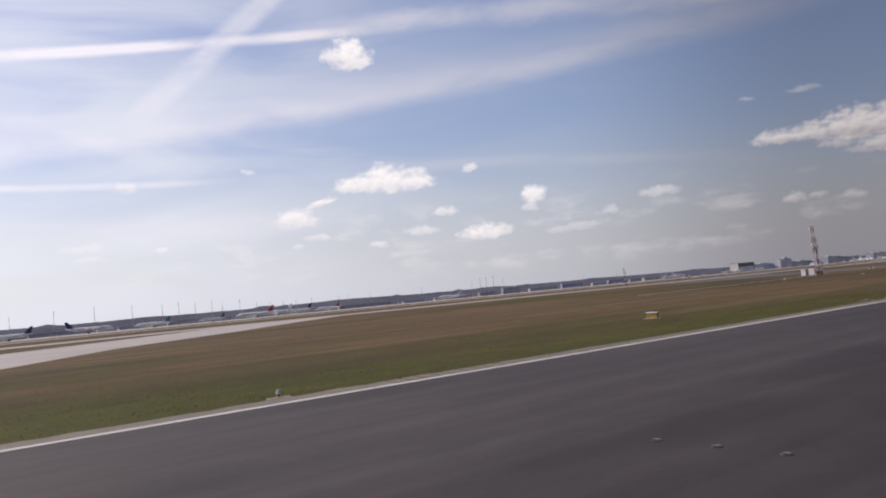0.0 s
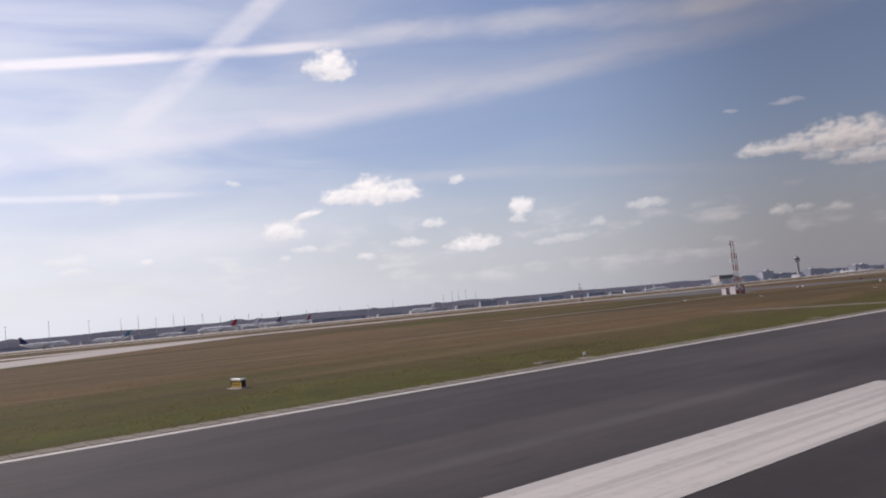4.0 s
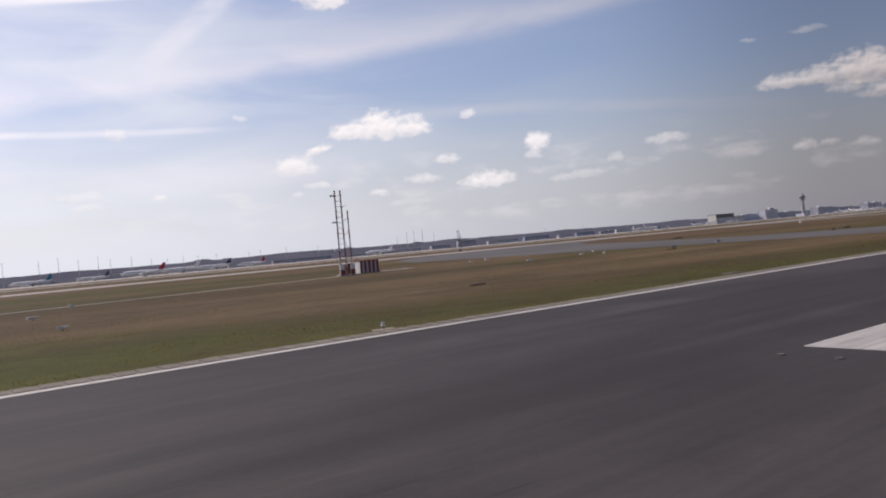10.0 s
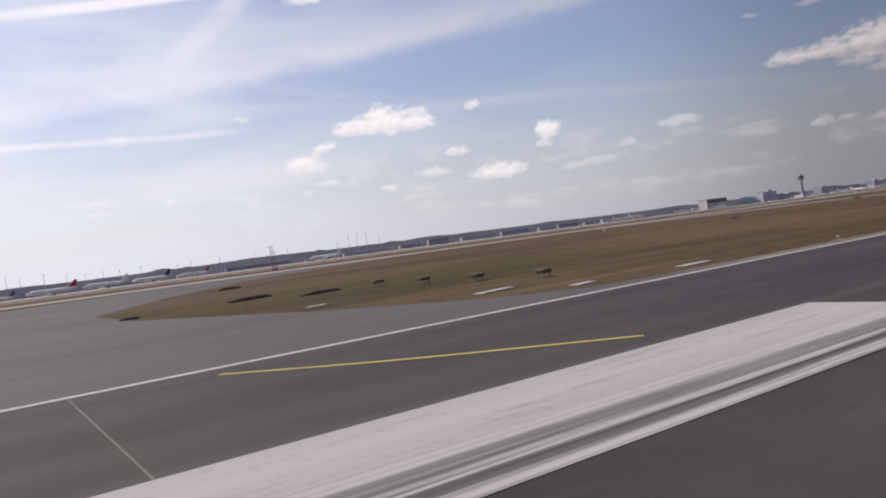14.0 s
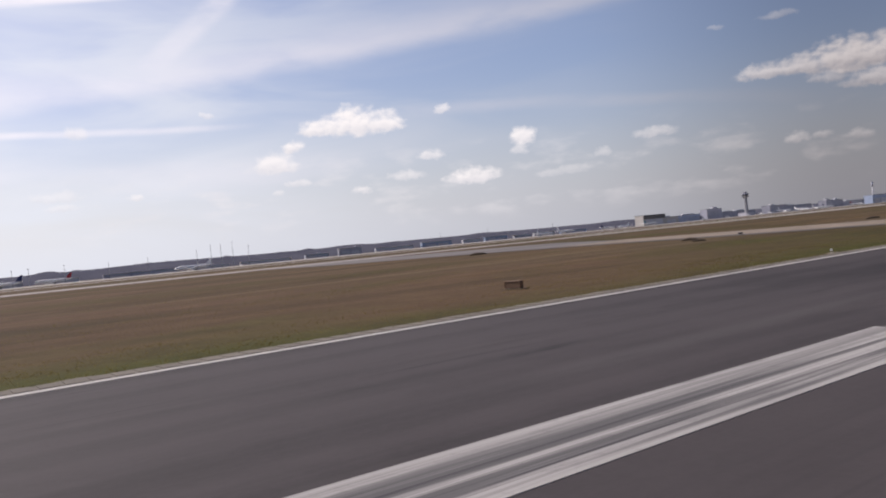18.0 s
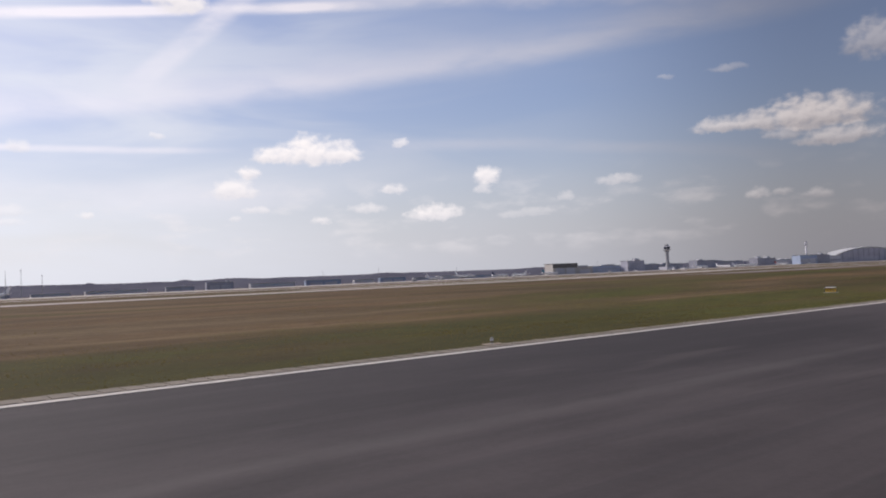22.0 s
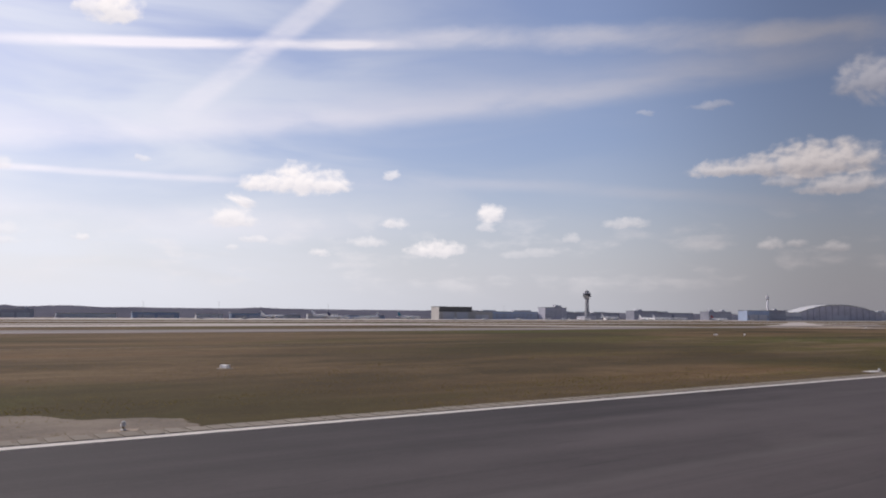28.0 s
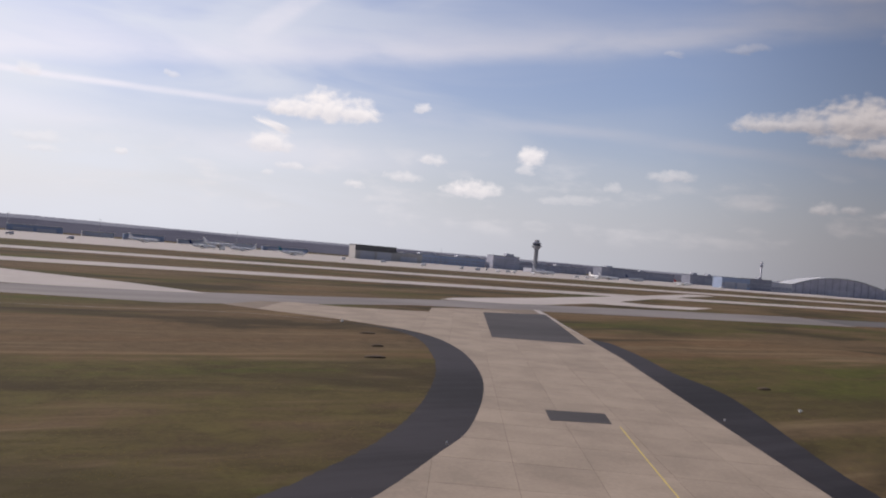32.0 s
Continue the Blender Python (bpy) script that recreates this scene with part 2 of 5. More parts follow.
    b = n.add("ShaderNodeBsdfPrincipled", Roughness=0.95)
    b.inputs["Specular IOR Level"].default_value = 0.1
    n.put(b.inputs["Base Color"], colour)
    bp = n.add("ShaderNodeBump", Height=grain, Strength=0.4, Distance=0.1)
    n.put(b.inputs["Normal"], bp.outputs[0])
    n.tree.links.new(b.outputs[0], n.add("ShaderNodeOutputMaterial").inputs[0])
    return m


def asphalt_surface(name, colour, rubber=0.0, pale=0.42):
    """Asphalt with lane streaks along the runway, rubber and patches."""
    m = bpy.data.materials.new(name)
    m.use_nodes = True
    n = Nodes(m.node_tree)
    place = n.add("ShaderNodeTexCoord").outputs["Object"]
    y = n.add("ShaderNodeSeparateXYZ", Vector=place).outputs[1]
    streak = n.noise(n.stretch(place, 0.012, 0.9, 1.0), 1.0, 6.0, 0.62, 0.25)
    thin = n.noise(n.stretch(place, 0.03, 2.2, 1.0), 1.0, 5.0, 0.62, 0.2)
    blotch = n.noise(n.stretch(place, 0.07, 0.22, 1.0), 1.0, 5.0, 0.6, 0.3)
    speck = n.noise(place, 9.0, 3.0, 0.7)
    mottle = n.noise(n.stretch(place, 0.5, 0.8, 1.0), 1.0, 5.0, 0.65, 0.4)
    cloudy = n.noise(n.stretch(place, 0.02, 0.06, 1.0), 1.0, 4.0, 0.55, 0.4)
    fac = n.math("ADD", n.math("MULTIPLY", streak, 0.3), n.math("ADD", n.math("MULTIPLY", blotch, 0.25), n.math("ADD", n.math("MULTIPLY", speck, 0.08), n.math("MULTIPLY", mottle, 0.17))))
    fac = n.math("ADD", fac, n.math("MULTIPLY", cloudy, 0.2))
    fac = n.math("ADD", fac, n.math("MULTIPLY_ADD", n.step(cloudy, 0.35, 0.65), 0.12, -0.06))
    base = n.mix(n.step(fac, 0.36, 0.64), [c * (1 - pale) for c in colour], [c * (1 + pale) for c in colour])
    if rubber:
        lane = n.step(y, 12.0, 3.0)
        marks = n.math("MULTIPLY", n.math("MULTIPLY", n.step(thin, 0.5, 0.66), n.step(streak, 0.35, 0.6)), n.math("MULTIPLY", lane, rubber))
        base = n.mix(marks, base, (0.026, 0.024, 0.025))
        seam = n.math("MULTIPLY", n.step(n.math("ABSOLUTE", n.math("SUBTRACT", n.math("ABSOLUTE", y), 7.88)), 0.45, 0.05), n.step(blotch, 0.36, 0.6))
        base = n.mix(n.math("MULTIPLY", seam, 0.34), base, (0.105, 0.097, 0.093))
        # short dark scuffs and sealed cracks along the lanes
        scuff = n.noise(n.stretch(place, 0.22, 2.6, 1.0, 0.02), 1.0, 5.0, 0.66, 0.35)
        where = n.noise(n.stretch(place, 0.035, 0.12, 1.0), 1.0, 3.0, 0.5)
        base = n.mix(n.math("MULTIPLY", n.math("MULTIPLY", n.step(scuff, 0.60, 0.70), n.step(where, 0.42, 0.60)), 0.6), base, (0.021, 0.019, 0.020))
        bare = n.noise(n.stretch(place, 0.11, 0.5, 1.0), 1.0, 5.0, 0.62, 0.5)
        base = n.mix(n.math("MULTIPLY", n.step(bare, 0.57, 0.72), 0.30), base, (0.092, 0.079, 0.076))
    b = n.add("ShaderNodeBsdfPrincipled", Roughness=0.82)
    b.inputs["Specular IOR Level"].default_value = 0.25
    n.put(b.inputs["Base Color"], base)
    bp = n.add("ShaderNodeBump", Height=speck, Strength=0.25, Distance=0.01)
    n.put(b.inputs["Normal"], bp.outputs[0])
    n.tree.links.new(b.outputs[0], n.add("ShaderNodeOutputMaterial").inputs[0])
    return m


def marking_surface(name, colour, dirt=0.6):
    """Road paint, worn and crossed by tyre rubber along the runway."""
    m = bpy.data.materials.new(name)
    m.use_nodes = True
    n = Nodes(m.node_tree)
    place = n.add("ShaderNodeTexCoord").outputs["Object"]
    thin = n.noise(n.stretch(place, 0.03, 1.9, 1.0), 1.0, 5.0, 0.62, 0.2)
    hair = n.noise(n.stretch(place, 0.05, 9.0, 1.0), 1.0, 4.0, 0.7)
    wear = n.noise(place, 5.0, 5.0, 0.7)
    soft = n.noise(n.stretch(place, 0.05, 0.35, 1.0), 1.0, 3.0, 0.5)
    fac = n.math("ADD", n.math("MULTIPLY", n.step(thin, 0.43, 0.55), 0.85), n.math("MULTIPLY", n.step(hair, 0.5, 0.7), 0.4), clamp=True)
    along, across, _ = n.add("ShaderNodeSeparateXYZ", Vector=place).outputs
    # tyre rubber lies thickest inboard and past the first marks, where most aircraft touch down
    side = n.math("MULTIPLY", n.step(n.math("ABSOLUTE", across), 6.6, 5.35), n.math("MULTIPLY_ADD", n.step(along, 118.0, 150.0), 0.75, 0.25))
    fac = n.math("MULTIPLY", n.math("MULTIPLY", fac, n.math("MULTIPLY_ADD", side, 0.9, 0.1)), n.math("MULTIPLY", n.step(soft, 0.28, 0.5), dirt))
    scuff = n.noise(n.stretch(place, 0.35, 2.6, 1.0, 0.5), 1.0, 4.0, 0.6, 0.3)
    worn = n.math("ADD", n.math("MULTIPLY", n.step(wear, 0.52, 0.75), 0.55), n.math("MULTIPLY", n.step(scuff, 0.56, 0.68), 0.5), clamp=True)
    colour2 = n.mix(worn, colour, [c * 0.62 for c in colour])
    b = n.add("ShaderNodeBsdfPrincipled", Roughness=0.75)
    b.inputs["Specular IOR Level"].default_value = 0.25
    n.put(b.inputs["Base Color"], n.mix(fac, colour2, (0.055, 0.052, 0.054)))
    n.tree.links.new(b.outputs[0], n.add("ShaderNodeOutputMaterial").inputs[0])
    return m


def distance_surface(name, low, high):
    """Plain glowing tone of woods on the far skyline, haze put into the colour."""
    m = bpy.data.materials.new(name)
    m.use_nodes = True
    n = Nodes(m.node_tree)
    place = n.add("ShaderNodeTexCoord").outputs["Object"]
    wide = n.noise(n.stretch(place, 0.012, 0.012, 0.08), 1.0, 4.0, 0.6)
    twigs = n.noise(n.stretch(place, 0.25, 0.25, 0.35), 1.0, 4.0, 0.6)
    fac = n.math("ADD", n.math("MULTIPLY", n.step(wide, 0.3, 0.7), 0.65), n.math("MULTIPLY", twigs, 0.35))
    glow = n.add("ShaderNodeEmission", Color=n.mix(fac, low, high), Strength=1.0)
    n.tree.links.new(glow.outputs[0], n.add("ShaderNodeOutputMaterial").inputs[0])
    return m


def cloud_deck_surface(heaps):
    """Fair-weather clouds on the far sky backdrop; each heap is (heading, base, half width, height over the base, density)."""
    m = bpy.data.materials.new("cloud_deck")
    m.use_nodes = True
    n = Nodes(m.node_tree)
    place = n.add("ShaderNodeTexCoord").outputs["Object"]
    x, y, z = n.add("ShaderNodeSeparateXYZ", Vector=place).outputs
    heading = n.math("MULTIPLY", n.math("ARCTAN2", y, x), 57.2958)
    flat = n.math("SQRT", n.math("ADD", n.math("MULTIPLY", x, x), n.math("MULTIPLY", y, y)))
    height = n.math("MULTIPLY", n.math("ARCTAN2", z, flat), 57.2958)
    chart = n.combine(heading, height)
    # billows push the outline about before the heaps are read
    wide = n.noise(n.stretch(chart, 0.8, 1.1, 1.0), 1.0, 3.0, 0.5)
    knots = n.noise(n.stretch(chart, 2.3, 3.0, 1.0), 1.0, 3.0, 0.5)
    head = n.math("ADD", heading, n.math("ADD", n.math("MULTIPLY_ADD", wide, 0.9, -0.45), n.math("MULTIPLY_ADD", knots, 0.34, -0.17)))
    lift = n.noise(n.stretch(chart, 1.3, 1.0, 1.0, 0.9), 1.0, 3.0, 0.55)
    level = n.math("ADD", height, n.math("ADD", n.math("MULTIPLY_ADD", lift, 0.5, -0.32), n.math("MULTIPLY_ADD", knots, 0.2, -0.12)))
    fray = n.noise(n.stretch(chart, 1.1, 1.5, 1.0), 1.0, 4.0, 0.48, 0.15)
    fray_sunward = n.noise(n.stretch(n.combine(n.math("ADD", heading, 0.16), n.math("ADD", height, 0.2)), 1.1, 1.5, 1.0), 1.0, 4.0, 0.48, 0.15)
    ragged = n.math("MULTIPLY_ADD", fray, 1.8, 0.17)
    cover, weight, rise = None, None, None
    for a, e, w, h, dense in heaps:
        u = n.math("DIVIDE", n.math("SUBTRACT", head, a), w)
        v = n.math("DIVIDE", n.math("SUBTRACT", level, e), h * 1.15)
        up = n.math("MAXIMUM", v, n.math("MULTIPLY", v, -2.0))
        d = n.math("ADD", n.math("MULTIPLY", u, u), n.math("MULTIPLY", up, up))
        body = n.math("MULTIPLY", n.step(n.math("SUBTRACT", ragged, d), -0.05, 1.05), dense)
        mass = n.math("MULTIPLY", body, v)
        cover = body if cover is None else n.math("MAXIMUM", cover, body)
        weight = body if weight is None else n.math("ADD", weight, body)
        rise = mass if rise is None else n.math("ADD", rise, mass)
    # thin fair-weather haze clouds low over the horizon
    drift = n.noise(n.stretch(chart, 0.25, 0.65, 1.0), 1.0, 5.0, 0.52)
    low = n.math("MULTIPLY", n.step(drift, 0.50, 0.74), n.math("MULTIPLY", n.step(height, 1.0, 3.0), n.step(height, 8.6, 5.0)))
    low = n.math("MULTIPLY", low, n.math("MULTIPLY", n.step(heading, 92.0, 70.0), 0.38))
    best = n.math("MINIMUM", n.math("MAXIMUM", n.math("MULTIPLY", cover, 1.0), low), 0.97)
    high = n.math("DIVIDE", rise, n.math("MAXIMUM", weight, 0.02))
    # sunward sides and tops are painted brighter, bases greyer
    lit = n.step(n.math("SUBTRACT", fray, fray_sunward), -0.14, 0.10)
    top = n.math("ADD", n.math("MULTIPLY", lit, 0.22), n.math("MULTIPLY", n.step(high, -0.25, 0.35), 0.78))
    tone = n.mix(top, (0.79, 0.80, 0.825), (1.0, 0.99, 0.975))
    # at low headings the clouds are dimmed as well, for the tinted pane
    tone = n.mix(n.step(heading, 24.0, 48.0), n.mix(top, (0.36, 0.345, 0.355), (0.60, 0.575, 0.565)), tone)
    glow = n.add("ShaderNodeEmission", Strength=1.0)
    n.put(glow.inputs["Color"], tone)
    mix = n.add("ShaderNodeMixShader")
    n.put(mix.inputs[0], best)
    n.put(mix.inputs[1], n.add("ShaderNodeBsdfTransparent").outputs[0]), n.put(mix.inputs[2], glow.outputs[0])
    n.tree.links.new(mix.outputs[0], n.add("ShaderNodeOutputMaterial").inputs[0])
    return m


GRASS = grass_surface("dry_grass")
BLADES = grass_surface("grass_blades", blades=True)
RUNWAY = asphalt_surface("runway_asphalt", (0.048, 0.041, 0.041), rubber=0.5)
TAXI = asphalt_surface("taxiway_asphalt", (0.088, 0.082, 0.079), pale=0.2)
TAXI_DARK = asphalt_surface("patch_asphalt", (0.050, 0.046, 0.046), pale=0.25)
OLD = asphalt_surface("weathered_asphalt", (0.165, 0.15, 0.142), pale=0.18)
DARK = asphalt_surface("fresh_asphalt", (0.019, 0.017, 0.0195), pale=0.5)
CONCRETE = surface("concrete", (0.250, 0.203, 0.156), 0.85, vary=0.24, grain=1.4, bump=0.15)
JOINTED = surface("jointed_concrete", (0.165, 0.13, 0.098), 0.9, vary=0.2, grain=1.4, bump=0.15)
PALE = surface("pale_concrete", (0.34, 0.31, 0.285), 0.85, vary=0.14, grain=0.5, bump=0.1)
SHOULDER = surface("shoulder_gravel", (0.17, 0.15, 0.122), 0.92, vary=0.25, grain=4.0, bump=0.4)
RUBBER = surface("tyre_rubber_streak", (0.155, 0.125, 0.098), 0.85, vary=0.3, grain=3.0, bump=0.05)
DARK_RUBBER = surface("fresh_tyre_rubber", (0.12, 0.112, 0.11), 0.85, vary=0.4, grain=2.0, bump=0.05)
GRAVEL = surface("worn_gravel", (0.135, 0.112, 0.088), 0.95, vary=0.45, grain=3.0, bump=0.4)
WHITE_LINE = marking_surface("white_marking", (0.46, 0.435, 0.40), 0.3)
WHITE_MARK = marking_surface("white_block_marking", (0.44, 0.42, 0.395), 1.0)
YELLOW_LINE = marking_surface("yellow_marking", (0.50, 0.39, 0.11), 0.35)
WHITE = surface("white_paint", (0.84, 0.84, 0.83), 0.45, vary=0.06, grain=2.0, bump=0.03)
# the mast poles' white is greyed to hold the shade of their backlit side
DULL_WHITE = surface("greyed_white_paint", (0.46, 0.45, 0.45), 0.55, vary=0.15, grain=3.0, bump=0.03)
RED = surface("red_paint", (0.27, 0.075, 0.06), 0.5, vary=0.15, grain=3.0, bump=0.03)
YELLOW = surface("yellow_panel", (0.75, 0.47, 0.07), 0.4, vary=0.08, grain=3.0, bump=0.02)
ORANGE = surface("orange_paint", (0.21, 0.15, 0.055), 0.5, vary=0.12, grain=3.0, bump=0.02)
BLACK = surface("black_paint", (0.03, 0.03, 0.032), 0.5, vary=0.2, grain=3.0, bump=0.02)
STEEL = surface("galvanised_steel", (0.36, 0.37, 0.38), 0.45, 0.6, vary=0.15, grain=4.0, bump=0.03)
TOWER_WALL = surface("tower_concrete", (0.30, 0.305, 0.32), 0.8, vary=0.12, grain=0.8, bump=0.05)
# far wall and window tones are lightened, the haze over them put in
HALL_WALL = surface("hall_cladding", (0.66, 0.665, 0.70), 0.6, vary=0.12, grain=0.3, bump=0.05)
GREY_WALL = surface("grey_cladding", (0.52, 0.53, 0.575), 0.6, vary=0.12, grain=0.8, bump=0.05)
PALE_WALL = surface("pale_cladding", (0.57, 0.575, 0.60), 0.6, vary=0.1, grain=0.8, bump=0.05)
BEIGE_WALL = surface("beige_cladding", (0.50, 0.48, 0.45), 0.7, vary=0.1, grain=0.8, bump=0.05)
DARK_WALL = surface("dark_cladding", (0.32, 0.33, 0.385), 0.5, vary=0.2, grain=0.8, bump=0.05)
OLIVE_ROOF = surface("dark_roof_fascia", (0.15, 0.148, 0.142), 0.7, vary=0.15, grain=0.8, bump=0.05)
SLATE_WALL = surface("slate_cladding", (0.47, 0.475, 0.54), 0.6, vary=0.2, grain=0.8, bump=0.05)
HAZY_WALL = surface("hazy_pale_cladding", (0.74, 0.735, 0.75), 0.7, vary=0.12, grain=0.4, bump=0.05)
BLUE_WALL = surface("blue_cladding", (0.38, 0.46, 0.60), 0.5, vary=0.12, grain=0.8, bump=0.05)
ROOF = surface("grey_roof", (0.24, 0.24, 0.25), 0.8, vary=0.15, grain=0.6, bump=0.05)
PALE_ROOF = surface("pale_roof", (0.42, 0.43, 0.44), 0.5, vary=0.08, grain=0.6, bump=0.03)
WINDOW = surface("hall_window", (0.40, 0.42, 0.48), 0.25, vary=0.2, grain=0.6, bump=0.0, spec=0.5)
GLASS = surface("tinted_glass", (0.035, 0.045, 0.06), 0.12, vary=0.2, grain=0.6, bump=0.0, spec=0.6)
EARTH = surface("dark_earth", (0.095, 0.07, 0.046), 0.95, vary=0.3, grain=3.0, bump=0.4)
BROWN = surface("dull_brown_paint", (0.17, 0.105, 0.065), 0.6, vary=0.15, grain=3.0, bump=0.03)
NAVY = surface("navy_paint", (0.025, 0.035, 0.11), 0.35, vary=0.1, grain=1.0, bump=0.0)
TEAL = surface("teal_paint", (0.05, 0.22, 0.30), 0.35, vary=0.1, grain=1.0, bump=0.0)
SCARLET = surface("scarlet_paint", (0.40, 0.03, 0.04), 0.35, vary=0.1, grain=1.0, bump=0.0)
TYRE = surface("tyre_rubber", (0.03, 0.03, 0.03), 0.85, vary=0.2, grain=5.0, bump=0.1)
LAMP_GLASS = surface("lamp_lens", (0.5, 0.5, 0.47), 0.15, vary=0.05, grain=6.0, bump=0.0, spec=0.6)


# ---- building blocks (plan units) ----
def thing(name, x, y, z=0.0, turn=0.0, label="", category="", group="", kind=""):
    ob = new(name)
    ob.matrix_world = pose(x * K, y * K, z * K, 0, 0, turn)
    ob.empty_display_size = 0.2
    return tagged(ob, label, category, group, kind)


def finish(name, bm, material, smooth=False):
    bmesh.ops.scale(bm, vec=(K, K, K), verts=bm.verts)
    me = bpy.data.meshes.new(name)
    bm.to_mesh(me)
    bm.free()
    me.materials.append(material)
    if smooth:
        me.shade_smooth()
    return me


def part(name, bm, material, parent=None, label="", smooth=False):
    ob = new(name, finish(name, bm, material, smooth))
    if parent:
        ob.parent = parent
    return tagged(ob, label)


def share(name, me, parent, x=0.0, y=0.0, z=0.0, turn=0.0):
    """Another piece on the same mesh."""
    ob = new(name, me)
    ob.parent = parent
    ob.matrix_basis = pose(x * K, y * K, z * K, 0, 0, turn)
    return ob


def box(bm, x, y, z, sx, sy, sz, bevel=0.0, turn=0.0):
    """A box by the middle of its base."""
    made = bmesh.ops.create_cube(bm, size=1.0)["verts"]
    bmesh.ops.scale(bm, vec=(sx, sy, sz), verts=made)
    if bevel:
        edges = list({e for v in made for e in v.link_edges})
        made = bmesh.ops.bevel(bm, geom=edges, offset=bevel, segments=1, affect="EDGES")["verts"]
        made = list({v for v in made})
    bmesh.ops.transform(bm, matrix=Matrix.Translation((x, y, z + sz / 2)) @ Matrix.Rotation(radians(turn), 4, "Z"), verts=made)
    return bm


def tube(bm, a, b, r0, r1=None, sides=10):
    a, b = Vector(a), Vector(b)
    r1 = r0 if r1 is None else r1
    made = bmesh.ops.create_cone(bm, cap_ends=True, segments=sides, radius1=r0, radius2=r1, depth=(b - a).length)["verts"]
    turn = (b - a).to_track_quat("Z", "Y").to_matrix().to_4x4()
    bmesh.ops.transform(bm, matrix=Matrix.Translation((a + b) / 2) @ turn, verts=made)
    return bm


def lathe(bm, rings, sides=20):
    """A round body from (radius, height) rings."""
    loops = [[bm.verts.new((r * math.cos(2 * math.pi * i / sides), r * math.sin(2 * math.pi * i / sides), z)) for i in range(sides)] for r, z in rings]
    for low, high in zip(loops, loops[1:]):
        for i in range(sides):
            bm.faces.new((low[i], low[(i + 1) % sides], high[(i + 1) % sides], high[i]))
    bm.faces.new(loops[0][::-1]), bm.faces.new(loops[-1])
    return bm


def slab(bm, outline, z0, z1):
    """A flat plate with the given outline, anticlockwise."""
    low, high = [bm.verts.new((x, y, z0)) for x, y in outline], [bm.verts.new((x, y, z1)) for x, y in outline]
    bm.faces.new(high)
    for i in range(len(outline)):
        j = (i + 1) % len(outline)
        bm.faces.new((low[i], low[j], high[j], high[i]))
    return bm


def ribbon(points, width):
    """The outline of a band along a line of points."""
    left, right = [], []
    for i, p in enumerate(points):
        a, b = Vector(points[max(i - 1, 0)]), Vector(points[min(i + 1, len(points) - 1)])
        side = Vector((-(b - a).y, (b - a).x)).normalized() * width / 2
        left.append(tuple(Vector(p) + side)), right.append(tuple(Vector(p) - side))
    return right + left[::-1]


def smooth_line(points, steps=6):
    """A Catmull-Rom curve through the points."""
    out = []
    for i in range(len(points) - 1):
        p = [Vector(points[max(0, min(len(points) - 1, i + k))]) for k in (-1, 0, 1, 2)]
        for s in range(steps):
            t = s / steps
            q = 0.5 * (2 * p[1] + (p[2] - p[0]) * t + (2 * p[0] - 5 * p[1] + 4 * p[2] - p[3]) * t * t + (3 * p[1] - p[0] - 3 * p[2] + p[3]) * t ** 3)
            out.append((q.x, q.y))
    return out + [tuple(points[-1])]


def ragged_line(points, step, amount):
    """The same line in short steps, each point pushed aside a little, as turf grows over an edge."""
    out = []
    for (x0, y0), (x1, y1) in zip(points, points[1:]):
        size = math.hypot(x1 - x0, y1 - y0)
        for i in range(max(1, int(size / step))):
            t = i * step / max(size, step)
            x, y = x0 + (x1 - x0) * t, y0 + (y1 - y0) * t
            push = amount * (noise.noise((x * 0.7, y * 0.7, 3.1)) + 0.7 * noise.noise((x * 2.3, y * 2.3, 7.7)))
            out.append((x - push * (y1 - y0) / max(size, 1e-6), y + push * (x1 - x0) / max(size, 1e-6)))
    return out + [tuple(points[-1])]


def inside(x, y, outline):
    hit = False
    for (x0, y0), (x1, y1) in zip(outline, outline[1:] + outline[:1]):
        if (y0 > y) != (y1 > y) and x < (x1 - x0) * (y - y0) / (y1 - y0) + x0:
            hit = not hit
    return hit


def setting(name, outline, z, material, label, category, thick=0.02):
    bm = slab(bmesh.new(), outline, -0.3, z)
    return tagged(part(name, bm, material), label, category, kind="structure")


# ---- ground, runway and taxiways ----
EDGE = 35.2        # middle of the white edge line
bm = bmesh.new()
bmesh.ops.create_grid(bm, x_segments=8, y_segments=8, size=10400)
tagged(part("ground", bm, GRASS), "flat airfield of dry brown and green grass", "ground", kind="structure")

setting("runway", [(-900, -EDGE - 0.7), (3400, -EDGE - 0.7), (3400, EDGE + 0.7), (-900, EDGE + 0.7)], 0.02, RUNWAY,
        "dark grey asphalt runway with rubber streaks", "runway")
wave = [(-900 + i * 25, 37.5 + 0.4 * noise.noise((i * 0.4, 0, 0))) for i in range(101)]
setting("shoulder", [(-900, EDGE + 0.7)] + [(1600, EDGE + 0.7)] + ragged_line(wave, 0.9, 0.45)[::-1], 0.012, SHOULDER, "narrow gravelly grey-brown runway shoulder", "shoulder")
setting("edge_line", [(-900, EDGE - 0.36), (1640, EDGE - 0.36), (1640, EDGE + 0.36), (-900, EDGE + 0.36)], 0.04, WHITE_LINE,
        "long white painted runway edge line", "road marking")

FLARE = [(350.8, 35.9), (351.8, 42), (352.2, 54), (354.0, 93), (354.5, 150), (354.5, 215), (381.2, 270), (431.2, 330), (500, 372), (640, 372), (601.2, 345), (521.2, 300), (463.2, 240), (421.2, 170), (399.2, 123), (398.2, 92), (406.2, 57.6), (411.2, 44), (416.2, 38.6), (427.2, 36.6), (433.2, 35.9)]
